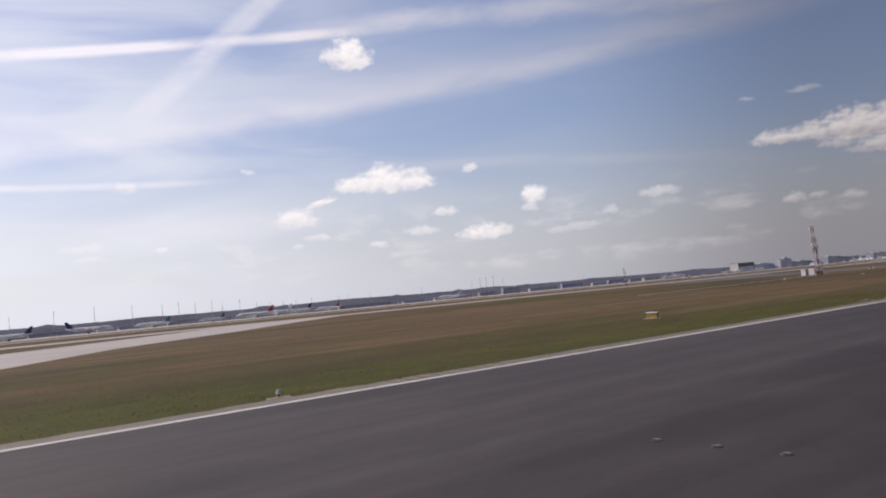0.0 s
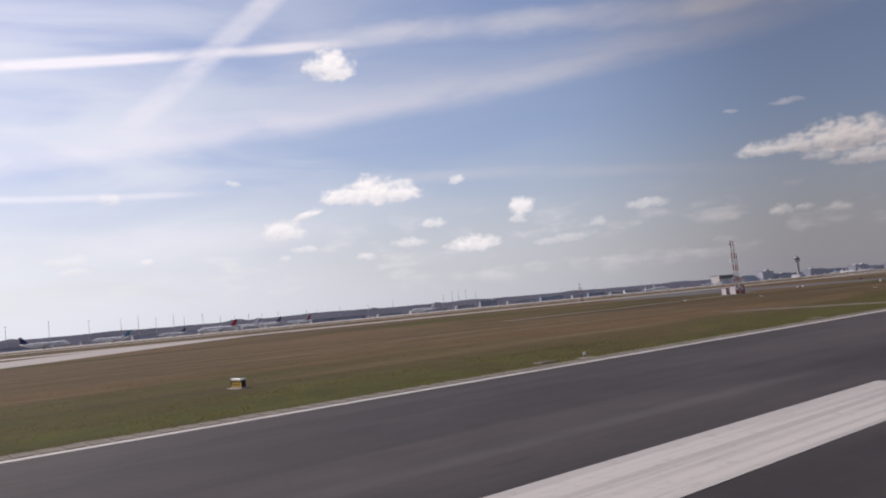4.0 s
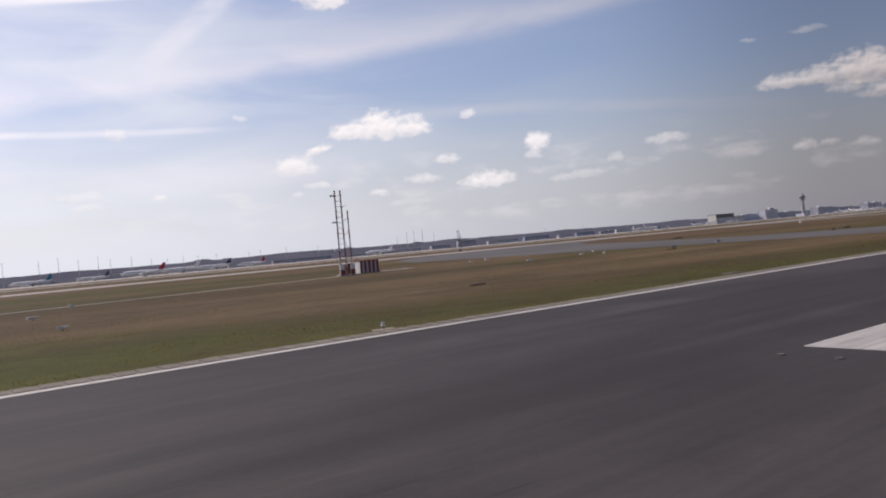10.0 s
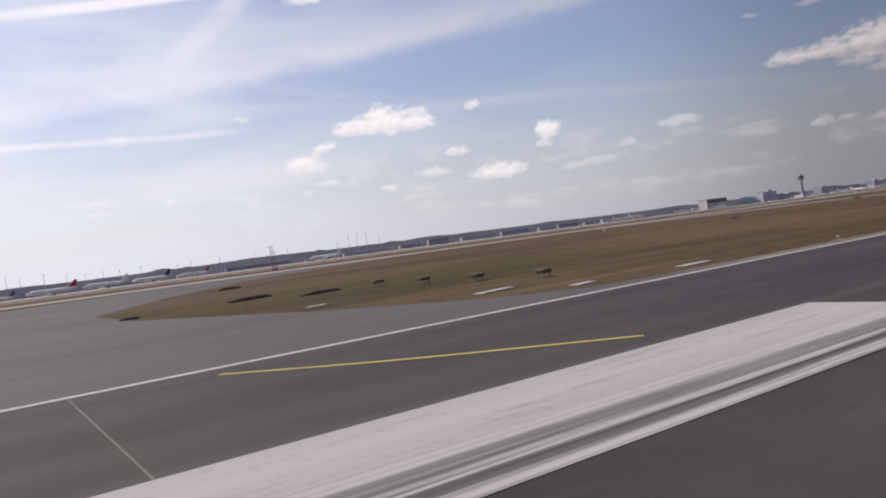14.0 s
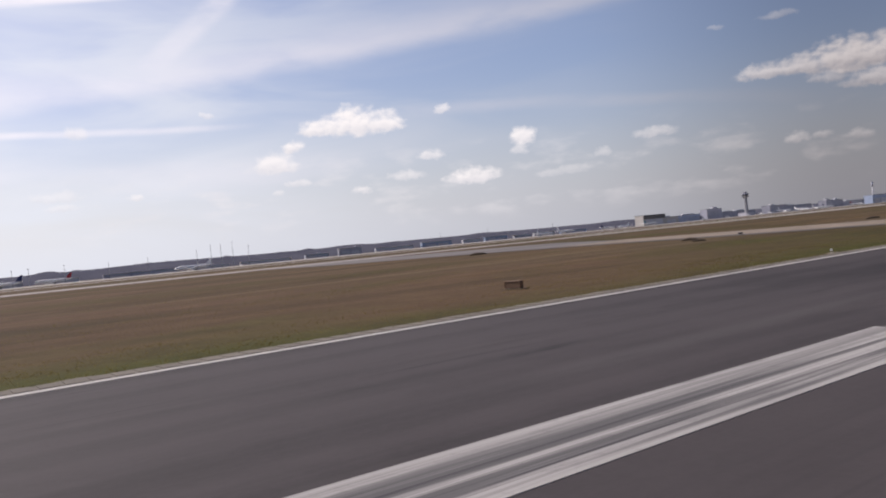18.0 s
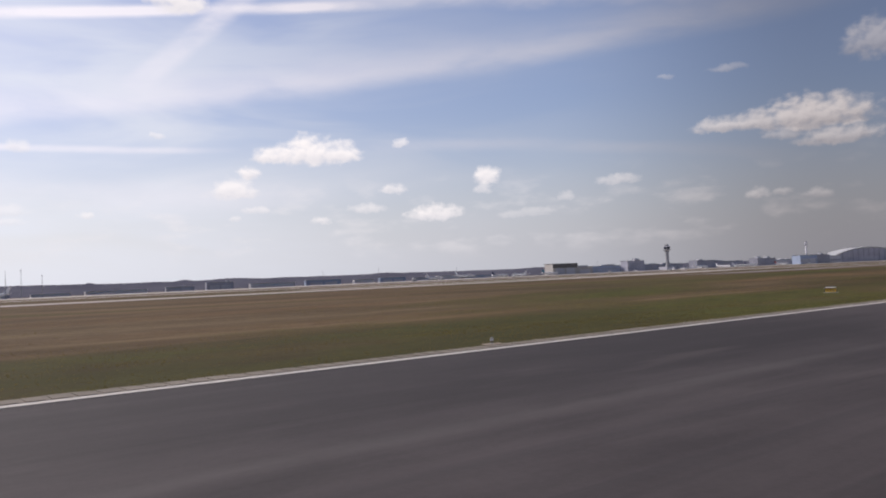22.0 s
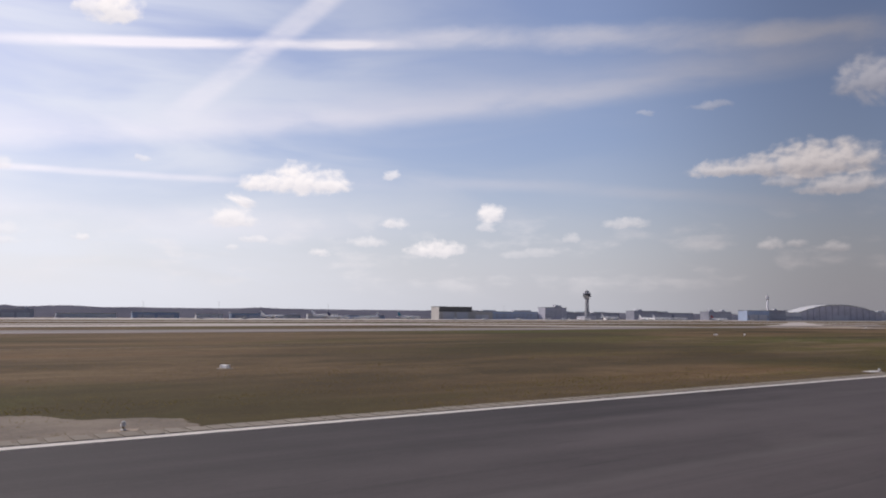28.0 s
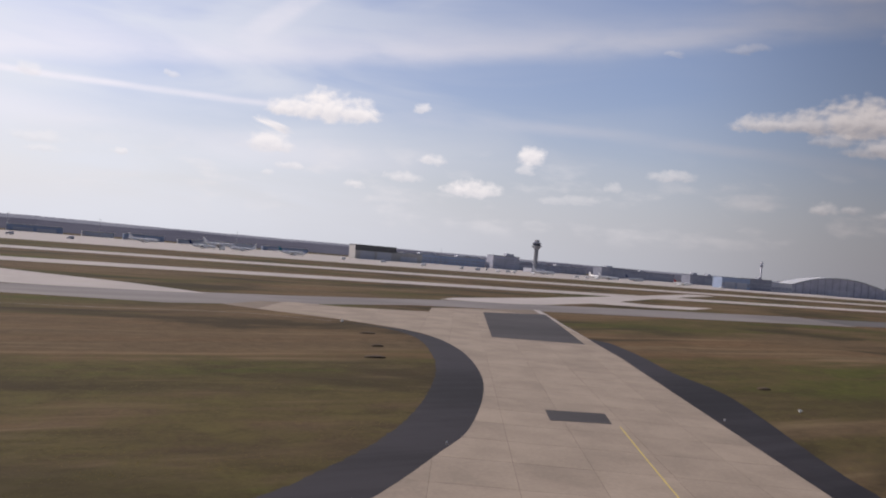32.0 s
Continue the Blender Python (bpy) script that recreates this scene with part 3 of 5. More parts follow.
NECK = [(702, 30), (702, 39.0), (717, 41.8), (729.6, 46.1), (737.4, 51.1), (746.1, 61.9), (748, 100), (755, 183), (752, 205), (788, 205), (783, 122), (781.5, 85), (788, 66), (800, 54.5), (814, 46.5), (830, 39.2), (834, 30)][1:-1]
NECK = [(702, 35.9)] + NECK + [(834, 35.9)]
OBLIQUE_L = [(1612, 35.9), (1630, 41.5), (1645.8, 48), (1657.2, 52.7), (1664.5, 56.2), (1676.5, 64), (1690.7, 76), (1700.9, 85.3), (1717.4, 105.9), (1731.2, 127), (1745.5, 155.5), (1753.4, 181), (1753.2, 199.4), (1743, 222.9)]
GRASS_EDGE = [(1603, 40), (1612, 45), (1629.7, 51), (1646.5, 57.6), (1661, 64), (1673.5, 71.9), (1690.7, 87.2), (1710.2, 111.5), (1729.1, 141), (1746.1, 178.1), (1748, 199.4), (1740.5, 215.5)]
OBLIQUE_R = [(1877.3, 294.3), (1863, 270.2), (1813.1, 185.6), (1788.4, 145.5), (1727.1, 52.6), (1716, 35.9)]
SHOULDER_R = [(1813.3, 175.5), (1799.8, 150.1), (1784.2, 124.7), (1770.9, 98.4), (1739.5, 59), (1730.5, 46.2), (1724, 37.2)]
EXIT = smooth_line(OBLIQUE_L, 4) + [(1726, 246), (1716.7, 261), (1736, 279), (1750, 280.5), (1764, 268.5), (1799, 262), (1812, 282)] + OBLIQUE_R
EXIT = EXIT[::-1]
setting("taxiway_1", FLARE, 0.024, TAXI, "grey asphalt taxiway flaring into the runway", "taxiway")
setting("taxiway_2", NECK[::-1], 0.022, JOINTED, "tan concrete taxiway flaring into the runway", "taxiway")
setting("taxiway_3", EXIT, 0.022, JOINTED, "tan concrete rapid-exit taxiway in large slabs", "taxiway")
setting("taxiway_shoulder_1", ragged_line(smooth_line(GRASS_EDGE, 4), 0.7, 0.28)[::-1] + smooth_line(OBLIQUE_L[:-1], 4), 0.018, DARK, "curved dark asphalt shoulder beside the rapid exit", "taxiway shoulder")
setting("taxiway_shoulder_2", smooth_line(SHOULDER_R, 4)[::-1] + OBLIQUE_R[2:], 0.018, DARK, "dark asphalt strip along the rapid exit", "taxiway shoulder")
setting("taxiway_4", [(1250, 246), (1530, 249), (1600, 256), (1652, 272), (1698, 258), (1716, 262), (1809, 292), (1960, 282), (2114, 272), (2147, 335), (1850, 333), (1757, 313), (1710, 309), (1653, 310), (1600, 298), (1250, 296)], 0.014, OLD, "grey asphalt parallel taxiway", "taxiway")
setting("taxiway_8", [(2112, 277), (3100, 283), (3100, 328), (2140, 326)], 0.012, TAXI, "darker asphalt end of the parallel taxiway", "taxiway")
setting("taxiway_5", [(1850.8, 338.5), (1887.3, 328), (1918.6, 335), (1982.6, 367.7), (2020.5, 356.3), (2061.7, 355.2), (2120.5, 386.5), (2054, 386.3), (2042.4, 404.6), (2138.7, 466), (2298.6, 562.6), (2446, 644), (2387.7, 639.5), (2125.4, 488.6), (1957.5, 395.2), (1870.8, 356)], 0.02, PALE, "pale concrete taxiway branch forking in the grass", "taxiway")
setting("taxiway_6", [(17, 130), (44, 176), (90, 225), (150, 300), (212, 368), (140, 368), (79, 300), (32, 251), (-40, 180), (-200, 60), (-200, 20), (-60, 60)], 0.016, PALE, "pale concrete taxiway crossing the grass obliquely", "taxiway")
setting("taxiway_7", smooth_line([(1250, 372), (1400, 385), (1480, 402), (1545, 414), (1588, 392), (1622, 338), (1655, 313), (1712, 305)], 4) + smooth_line([(1724, 306), (1702, 345), (1680, 370), (1656, 400), (1625, 442), (1590, 478), (1540, 496), (1450, 478), (1400, 458), (1250, 430)], 4), 0.02, PALE, "pale concrete taxiway curving into the asphalt one", "taxiway")
setting("far_runway_1", [(-2500, 345), (1250, 372), (1250, 430), (-2500, 405)], 0.03, PALE, "pale concrete parallel taxiway far across the grass", "runway")
setting("far_runway_2", [(1100, 478), (5000, 478), (5000, 525), (1100, 525)], 0.03, PALE, "pale concrete far taxiway", "runway")
setting("far_runway_3", [(-2500, 680), (5000, 680), (5000, 745), (-2500, 745)], 0.03, PALE, "pale concrete far runway", "runway")
setting("apron", [(-600, 980), (5200, 980), (5200, 1600), (-600, 1600)], 0.03, PALE, "broad pale concrete apron before the terminals", "apron")
setting("verge_line", ribbon(smooth_line([(1300, 241), (1450, 240.5), (1560, 240), (1610, 239.5), (1651, 238), (1680, 235), (1711, 234), (1722, 229), (1738, 217)], 6), 0.9), 0.016, GRAVEL, "thin pale concrete edging in the grass", "edging")
setting("exit_rim", ribbon(smooth_line([(1878.6, 294.3), (1862.7, 268.4), (1835.2, 224.6), (1806.7, 177.9)], 4), 3.2), 0.03, PALE, "thin pale concrete rim of the rapid exit", "edging")
setting("mown_track", ribbon(smooth_line([(1300, 136), (1396, 127), (1445, 115), (1500, 109), (1560, 105), (1628, 101)], 5), 0.8), 0.014, GRAVEL, "thin worn line of dry earth in the grass", "path")
setting("service_track", ribbon([(174, 139.5), (222, 142), (290, 149)], 1.6), 0.016, PALE, "narrow pale concrete service track to the antenna mast", "path")
ACCESS = [(150.2, 38), (154.4, 38), (154.8, 52), (155.4, 62), (155.2, 71), (151.6, 64), (150.6, 50)]
setting("access_pad", ACCESS, 0.016, GRAVEL, "short grey-brown gravelled access pad in the grass", "pavement")
for i, (outline, mat, text) in enumerate((
        ([(731.3, 35.9), (735.4, 35.9), (734.6, 39.6), (729.8, 40.2)], TAXI_DARK, "dark asphalt repair patch in concrete"),
        ([(803.4, 35.9), (808.9, 35.9), (808.2, 42.5), (802.4, 43.6)], TAXI_DARK, "dark asphalt repair patch in concrete"),
        ([(1775, 184.9), (1799.5, 171.9), (1865.2, 270.8), (1830.2, 269.5)], TAXI_DARK, "large dark asphalt patch on the rapid exit"),
        ([(1716.7, 87.5), (1725.2, 83.5), (1729.7, 89.8), (1721, 94)], TAXI_DARK, "small dark asphalt patch on the rapid exit"),
        ([(1287, 36.4), (1298, 36.5), (1309, 36.6), (1311.5, 38.5), (1311, 41.4), (1307.6, 42.6), (1305, 46), (1300.5, 46.5), (1297, 44), (1291, 42.6)], GRAVEL, "pale worn gravelly patch beside the runway shoulder"),
        ([(1581, 37.4), (1593, 37.4), (1593.4, 41.9), (1592.6, 44.4), (1594, 47), (1590.9, 48), (1587.4, 47.2), (1584, 43)], GRAVEL, "pale worn patch of runway shoulder"),
        ([(1594, 37.6), (1598.4, 37.8), (1602, 41), (1607, 43.2), (1609, 45), (1604.7, 45), (1599, 42.4), (1595, 40.6)], GRAVEL, "pale worn patch of runway shoulder"),
        (ribbon([(1655.4, 51), (1668, 44.6), (1680, 38.4)], 0.9), TAXI_DARK, "narrow dark asphalt strip across the rapid exit"))):
    worn = "worn" in text
    setting("repair_patch", ragged_line(smooth_line(outline + outline[:1], 4), 0.3, 0.55)[:-1] if worn else outline, 0.018 if worn else 0.05, mat, text, "pavement patch")

# block markings: pairs of touchdown marks every 178.7 units, the aiming point between
for x, length, y0, y1, text in ((53.2, 26.0, 10.2, 13.95, 1), (234.2, 25.5, 10.1, 13.95, 1), (353.4, 54.7, 10.7, 17.9, 2), (592.5, 26.4, 10.2, 13.5, 1), (771.2, 26.6, 10.3, 14.1, 1), (950.2, 26.4, 10.2, 13.9, 1)):
    for side in (1, -1):
        outline = [(x, y0 * side), (x + length, y0 * side), (x + length, y1 * side), (x, y1 * side)][::side]
        setting("block_marking", outline, 0.036, WHITE_MARK, "broad white touchdown block with tyre streaks" if text == 1 else "very broad white aiming-point block with tyre streaks", "road marking")
# yellow exit lines
for points, width in (([(388.4, 32.8), (393.4, 26.4), (400.0, 19.6)], 0.34),
                      ([(405.5, 13.0), (409.0, 11.4), (411.2, 10.0)], 0.4), ([(412.2, 9.5), (415.5, 8.0), (422, 5.6), (432, 3.0)], 0.4),
                      ([(762.4, 31.9), (760.2, 27.0), (757.2, 21.4), (753.2, 17.2), (748.6, 14.0), (744.0, 11.6), (730, 5), (709, 1.5)], 0.34),
                      ([(774.2, 31.6), (780.4, 24.2), (787.6, 16.6)], 0.34),
                      ([(1704.9, 52.2), (1715.4, 67.6), (1725.2, 81.8)], 0.19)):
    setting("yellow_line", ribbon(smooth_line(points, 5), width), 0.044, YELLOW_LINE, "curved yellow taxi line", "road marking")
setting("pavement_joint", ribbon([(382.8, 35), (382, 16), (381.6, -30)], 0.075), 0.03, SHOULDER, "thin pale transverse joint in the asphalt", "joint")
# worn paint and tyre rubber on the pavements
setting("faded_marking", [(757.9, 9.2), (758.6, 9.2), (758.9, 14.4), (758.2, 14.4)], 0.032, OLD, "faded pale transverse bar on the asphalt", "road marking")
for points, width in (([(766.2, 59), (765.2, 52.1), (762.9, 46.6), (759.4, 39.6), (757.2, 36.2)], 0.7), ([(767, 48.5), (764.2, 39.5), (762.8, 36.1)], 0.5), ([(757, 96.5), (766.8, 95.8), (778, 92)], 0.9), ([(749, 44), (752.8, 49.6), (757, 49.2), (763, 52)], 0.6),
                      ([(766, 40.6), (774.6, 41.7), (783, 43), (789, 44.4), (797, 44), (806, 42.6)], 0.7), ([(755, 62), (763, 60), (772, 57), (784, 55.5)], 0.6)):
    setting("tyre_mark", ribbon(smooth_line(points, 5), width), 0.04, RUBBER, "thin dark tyre streak on tan concrete", "tyre mark")
for points, width in (([(252.9, 10.2), (253.6, 11.3), (255.2, 12.8), (256.0, 13.3), (256.9, 13.8)], 0.24), ([(254.3, 10.2), (255.1, 10.9), (255.9, 11.6), (257.2, 12.6), (258.9, 13.5)], 0.27)):
    setting("tyre_mark", ribbon(smooth_line(points, 5), width), 0.04, DARK_RUBBER, "curved dark tyre mark across the white block", "tyre mark")
NECK_SHOULDER = [(746, 205), (746.5, 165), (740.5, 95), (740.2, 75), (741.2, 65.5), (739.5, 54), (746, 61.2), (746.2, 76), (747.6, 101), (752.6, 168), (752, 205)]
setting("neck_shoulder", NECK_SHOULDER[::-1], 0.024, TAXI, "narrow grey asphalt shoulder of the concrete taxiway", "taxiway shoulder")
setting("taxiway_9", [(736, 265), (746, 205), (752.5, 171), (782, 168), (800, 200), (822, 240), (815, 300), (804, 372), (740, 372)], 0.042, OLD, "grey asphalt taxiway beyond the concrete one", "taxiway")

# ---- concrete slabs of the two concrete taxiways ----
def clip(outline, window):
    """The part of an outline inside a convex window, both anticlockwise."""
    for (ax, ay), (bx, by) in zip(window, window[1:] + window[:1]):
        out = []
        for (px, py), (qx, qy) in zip(outline, outline[1:] + outline[:1]):
            p, q = (bx - ax) * (py - ay) - (by - ay) * (px - ax), (bx - ax) * (qy - ay) - (by - ay) * (qx - ax)
            if p >= 0:
                out.append((px, py))
            if (p >= 0) != (q >= 0):
                f = p / (p - q)
                out.append((px + f * (qx - px), py + f * (qy - py)))
        outline = out
        if len(outline) < 3:
            return []
    return outline


def area(outline):
    return 0.5 * sum(a[0] * b[1] - b[0] * a[1] for a, b in zip(outline, outline[1:] + outline[:1]))


def pave(parent, outline, origin, turn, wide, long, count_n, count_d):
    """Slabs in a turned grid, cut off at the taxiway's outline."""
    c, s = math.cos(radians(turn)), math.sin(radians(turn))
    if area(outline) < 0:
        outline = outline[::-1]
    for i in range(count_n):
        for j in range(count_d):
            g = 0.035
            cell = [(j * long + g, -i * wide - wide + g), (j * long + long - g, -i * wide - wide + g), (j * long + long - g, -i * wide - g), (j * long + g, -i * wide - g)]
            cell = [(origin[0] + a * c - b * s, origin[1] + a * s + b * c) for a, b in cell]
            piece = clip(outline, cell)
            if len(piece) > 2 and area(piece) > 3.0:
                lift = random.uniform(0.030, 0.036)
                part("slab", slab(bmesh.new(), piece, 0.005, lift), CONCRETE, parent)


pave(bpy.data.objects["taxiway_2"], NECK, (842, 210), -90, 8.4, 8.4, 17, 21)
pave(bpy.data.objects["taxiway_3"], EXIT, (1596, 50), 57.0, 9.2, 10.2, 27, 32)


# ---- runway lights ----
def edge_light(x, y, pad=True):
    t = thing("runway_edge_light", x, y, 0, random.uniform(-6, 6), "small white raised runway edge light on a concrete pad" if pad else "small white raised taxiway light beside the pavement", "runway light", "runway edge lights" if pad else "taxiway lights")
    if pad:
        part("pad", slab(bmesh.new(), [(-0.85, -0.4), (0.5, -0.5), (0.75, 0.25), (-0.55, 0.4)], -0.05, 0.028), CONCRETE, t, "pale concrete pad")
    part("stem", tube(bmesh.new(), (0, 0, 0.02), (0, 0, 0.2), 0.04), ORANGE, t)
    part("base", lathe(bmesh.new(), [(0.13, 0.02), (0.13, 0.05), (0.05, 0.08)], 12), STEEL, t)
    head = part("lamp_head", lathe(bmesh.new(), [(0.06, 0.19), (0.12, 0.21), (0.13, 0.27), (0.1, 0.31)], 14), PALE_WALL, t)
    part("lens", lathe(bmesh.new(), [(0.1, 0.305), (0.105, 0.36), (0.07, 0.42), (0.02, 0.44)], 14), LAMP_GLASS, head, "clear glass lens", smooth=True)
    return t


SPACING, FIRST = 71.7, 17.44
light = edge_light(FIRST, 38.0)
for k in range(-1, 23):
    x = FIRST + SPACING * k
    if k == 0 or x > 1500:
        continue
    if 340 < x < 432 or 702 < x < 834:
        continue
    copy_thing(light, pose(x * K, 38.0 * K, 0, 0, 0, random.uniform(-8, 8)))
small = edge_light(709, 38.8, False)
for x, y in ((357.5, 38.9), (834, 39.7), (1693.3, 78.8), (1747.6, 81.2), (1673, 62.5), (1648, 49.9)):
    copy_thing(small, pose(x * K, y * K, 0.03 * K, 0, 0, 20))


def flush_light(x, y):
    t = thing("flush_light", x, y, 0.02, 0, "flat pale touchdown-zone light set in the asphalt", "runway light", "touchdown-zone lights")
    part("rim", lathe(bmesh.new(), [(0.15, 0.0), (0.15, 0.02), (0.12, 0.03)], 14), TAXI, t)
    housing = part("housing", lathe(bmesh.new(), [(0.11, 0.02), (0.1, 0.045), (0.04, 0.055)], 12), OLD, t)
    part("window", box(bmesh.new(), -0.1, 0, 0.03, 0.04, 0.08, 0.025), BLACK, housing, "dark lens slot")
    return t


flush = flush_light(17.19, 13.7)
for k in range(0, 19):
    for y in (13.7, 11.85, 10.0):
        if (k, y) != (0, 13.7):
            copy_thing(flush, pose((17.19 + k * 35.87) * K, y * K, 0.02 * K))
copy_thing(flush, pose(412.9 * K, 9.6 * K, 0.02 * K))


# ---- plates, signs and small boxes in the grass ----
def cover_plate(x, y, w, d, turn):
    t = thing("cover_plate", x, y, 0, turn, "flat pale concrete duct cover in the grass", "duct cover", "duct covers")
    part("plate", box(bmesh.new(), 0, 0, -0.05, w, d, 0.14, 0.03), GRAVEL if x < 300 else DULL_WHITE, t)
    part("frame", box(bmesh.new(), 0, 0, -0.05, w + 0.3, d + 0.3, 0.11, 0.02), SHOULDER, t, "gravel surround")
    return t


for x, y, w, d, turn in ((124.6, 38.8, 2.4, 0.8, 4), (86, 38.9, 2.2, 0.8, -3), (267.6, 38.6, 2.6, 0.8, 5), (416, 48.8, 4.2, 0.9, 12), (418.7, 41.6, 2.4, 0.8, 10), (430.2, 40.5, 3.8, 0.9, 4), (408.5, 66, 2.0, 0.8, 8),
                         (340.7, 39.0, 1.6, 0.7, 4), (345.9, 39.6, 1.4, 0.7, 8), (348.4, 41.6, 2.4, 0.7, 60), (799.6, 85.4, 3.4, 0.8, 4), (1189, 38.6, 2.0, 0.8, 3), (1380, 38.8, 2.2, 0.8, 0), (521.5, 52.6, 2.4, 1.0, 10)):
    cover_plate(x, y, w * (0.55 if x < 300 else 0.95), d * (0.85 if x < 300 else 1.1), turn)


def grass_sign(x, y, w, h, turn, face, label):
    """A low board sign on two legs, with a top lamp rail and black bars for its letters."""
    t = thing("taxiway_sign", x, y, 0, turn, label, "airfield sign", "airfield signs")
    f = 0.1
    board = part("board", box(bmesh.new(), 0, 0, f, 0.32, w, h, 0.03), face, t)
    part("top_rail", box(bmesh.new(), 0, 0, f + h, 0.4, w + 0.1, 0.12, 0.03), BROWN if face is BROWN else WHITE, t, "dull brown top rail" if face is BROWN else "pale top rail")
    for s in (-1, 1):
        part("leg", tube(bmesh.new(), (0, s * w * 0.36, 0), (0, s * w * 0.36, f + 0.02), 0.07), STEEL, t)
        part("side_panel", box(bmesh.new(), 0, s * (w / 2 + 0.03), f, 0.36, 0.05, h, 0.01), face if face in (WHITE, BROWN) else BLACK, t)
    part("footing", box(bmesh.new(), 0, 0, -0.05, 0.9, w + 0.5, 0.1, 0.02), EARTH if face is BROWN else PALE, t, "earth-covered footing" if face is BROWN else "concrete footing")
    if face in (WHITE, BROWN):
        return t
    part("dark_strip", box(bmesh.new(), -0.17, 0, f + h * 0.72, 0.02, w * 0.94, h * 0.16), BLACK, board, "dark strip under the rail")
    for s in (-0.26, 0.02, 0.28):
        part("letter_bar", box(bmesh.new(), -0.17, s * w, f + h * 0.2, 0.02, w * 0.1, h * 0.34), BLACK, board, "plain dark bar")
    return t


grass_sign(70.2, 54.8, 1.25, 0.5, 12, YELLOW, "yellow board sign on short legs in the grass")
grass_sign(955.0, 53.5, 1.35, 0.55, 20, YELLOW, "yellow board sign with a pale top rail in grass")
grass_sign(1326.8, 76.6, 1.1, 0.16, 15, WHITE, "low white board marker standing in dry grass")
grass_sign(1509, 147.5, 1.0, 0.2, 15, WHITE, "small white board marker far in the grass")
grass_sign(633.4, 49.7, 1.6, 0.5, 14, BROWN, "dull brown back of a board sign in grass")


def monitor_box(x, y, w, d, h, paint=WHITE, lid=PALE_ROOF, text="small white monitor box on a post in grass", group="white monitor boxes"):
    t = thing("antenna_box", x, y, 0, random.uniform(-15, 15), text, "equipment box", group)
    part("post", tube(bmesh.new(), (0, 0, 0), (0, 0, 0.32), 0.06), STEEL, t)
    case = part("case", box(bmesh.new(), 0, 0, 0.3, w, d, h, 0.03), paint, t)
    part("lid", box(bmesh.new(), 0, 0, 0.3 + h, w + 0.08, d + 0.08, 0.06, 0.02), lid, case)
    return t


for x, y, w, d, h in ((232.7, 129, 0.9, 0.6, 0.55), (223.5, 101, 1.9, 0.6, 0.3), (309.2, 109.2, 2.1, 0.6, 0.35), (324.8, 110.8, 0.9, 0.6, 0.45), (324.6, 104.4, 0.6, 0.5, 0.5), (326.6, 143.5, 0.9, 0.6, 0.5), (321, 142.5, 0.7, 0.5, 0.4), (340.6, 122.2, 0.6, 0.5, 0.5), (222, 74, 1.4, 0.5, 0.2), (611, 223, 1.4, 1.0, 1.5), (1512, 139.5, 0.7, 0.5, 0.4), (1739.9, 213.7, 0.9, 0.7, 0.6), (1771.2, 83.5, 0.8, 0.6, 0.4)):
    monitor_box(x, y, w * 0.65, d * 0.7, h * 0.65)
for x, y, w, paint in ((352.2, 97.6, 0.8, DARK_WALL), (334.8, 95.6, 1.0, OLIVE_ROOF), (740.4, 98.6, 1.3, OLIVE_ROOF)):
    monitor_box(x, y, w, 0.5, 0.3, paint, OLIVE_ROOF, "low dark equipment box on a post in grass", "dark equipment boxes")


def papi(x, y):
    t = thing("approach_slope_light", x, y, 0, 0, "dull orange approach-slope light box on thin legs", "runway light", "approach-slope lights")
    # shade of the backlit side is put into the case colour
    case = part("case", box(bmesh.new(), 0, 0, 0.42, 1.25, 0.85, 0.3, 0.05), OLIVE_ROOF, t, "case painted dark as if in shade")
    part("lid", box(bmesh.new(), 0, 0, 0.72, 1.3, 0.9, 0.05, 0.02), ORANGE, t, "orange lid")
    for sx in (-0.45, 0.45):
        for sy in (-0.3, 0.3):
            part("leg", tube(bmesh.new(), (sx, sy, 0), (sx, sy, 0.44), 0.05), STEEL, t)
    part("footing", box(bmesh.new(), 0, 0, -0.05, 1.8, 1.3, 0.09, 0.02), EARTH, t, "earth-covered footing")
    part("lens_window", box(bmesh.new(), -0.63, 0, 0.46, 0.04, 0.6, 0.18), BLACK, case, "dark lens window")
    return t


first = papi(425.6, 84.5)
for y in (74.0, 63.8, 53.6):
    copy_thing(first, pose(425.6 * K, y * K, 0))


def earth_mound(x, y, w, d, h, turn):
    """A low bank of dug earth, uneven along its length."""
    bm = bmesh.new()
    rings = []
    for i in range(13):
        u = -1 + i / 6
        fat = max(0.05, 1 - u * u) ** 0.35
        ring = []
        for j in range(7):
            a = math.pi * j / 6
            lump = 1 + 0.25 * noise.noise((x + i * 0.9, y + j * 0.7, 0))
            ring.append(bm.verts.new((u * w / 2, math.cos(a) * d / 2 * fat * lump, math.sin(a) * h * fat * lump - 0.03)))
        rings.append(ring)
    for a, b in zip(rings, rings[1:]):
        for j in range(6):
            bm.faces.new((a[j], b[j], b[j + 1], a[j + 1]))
    ob = part("earth_mound", bm, EARTH, smooth=True)
    ob.matrix_world = pose(x * K, y * K, 0, 0, 0, turn)
    return tagged(ob, "low dark bank of freshly dug earth in grass", "earth bank", "earth banks")


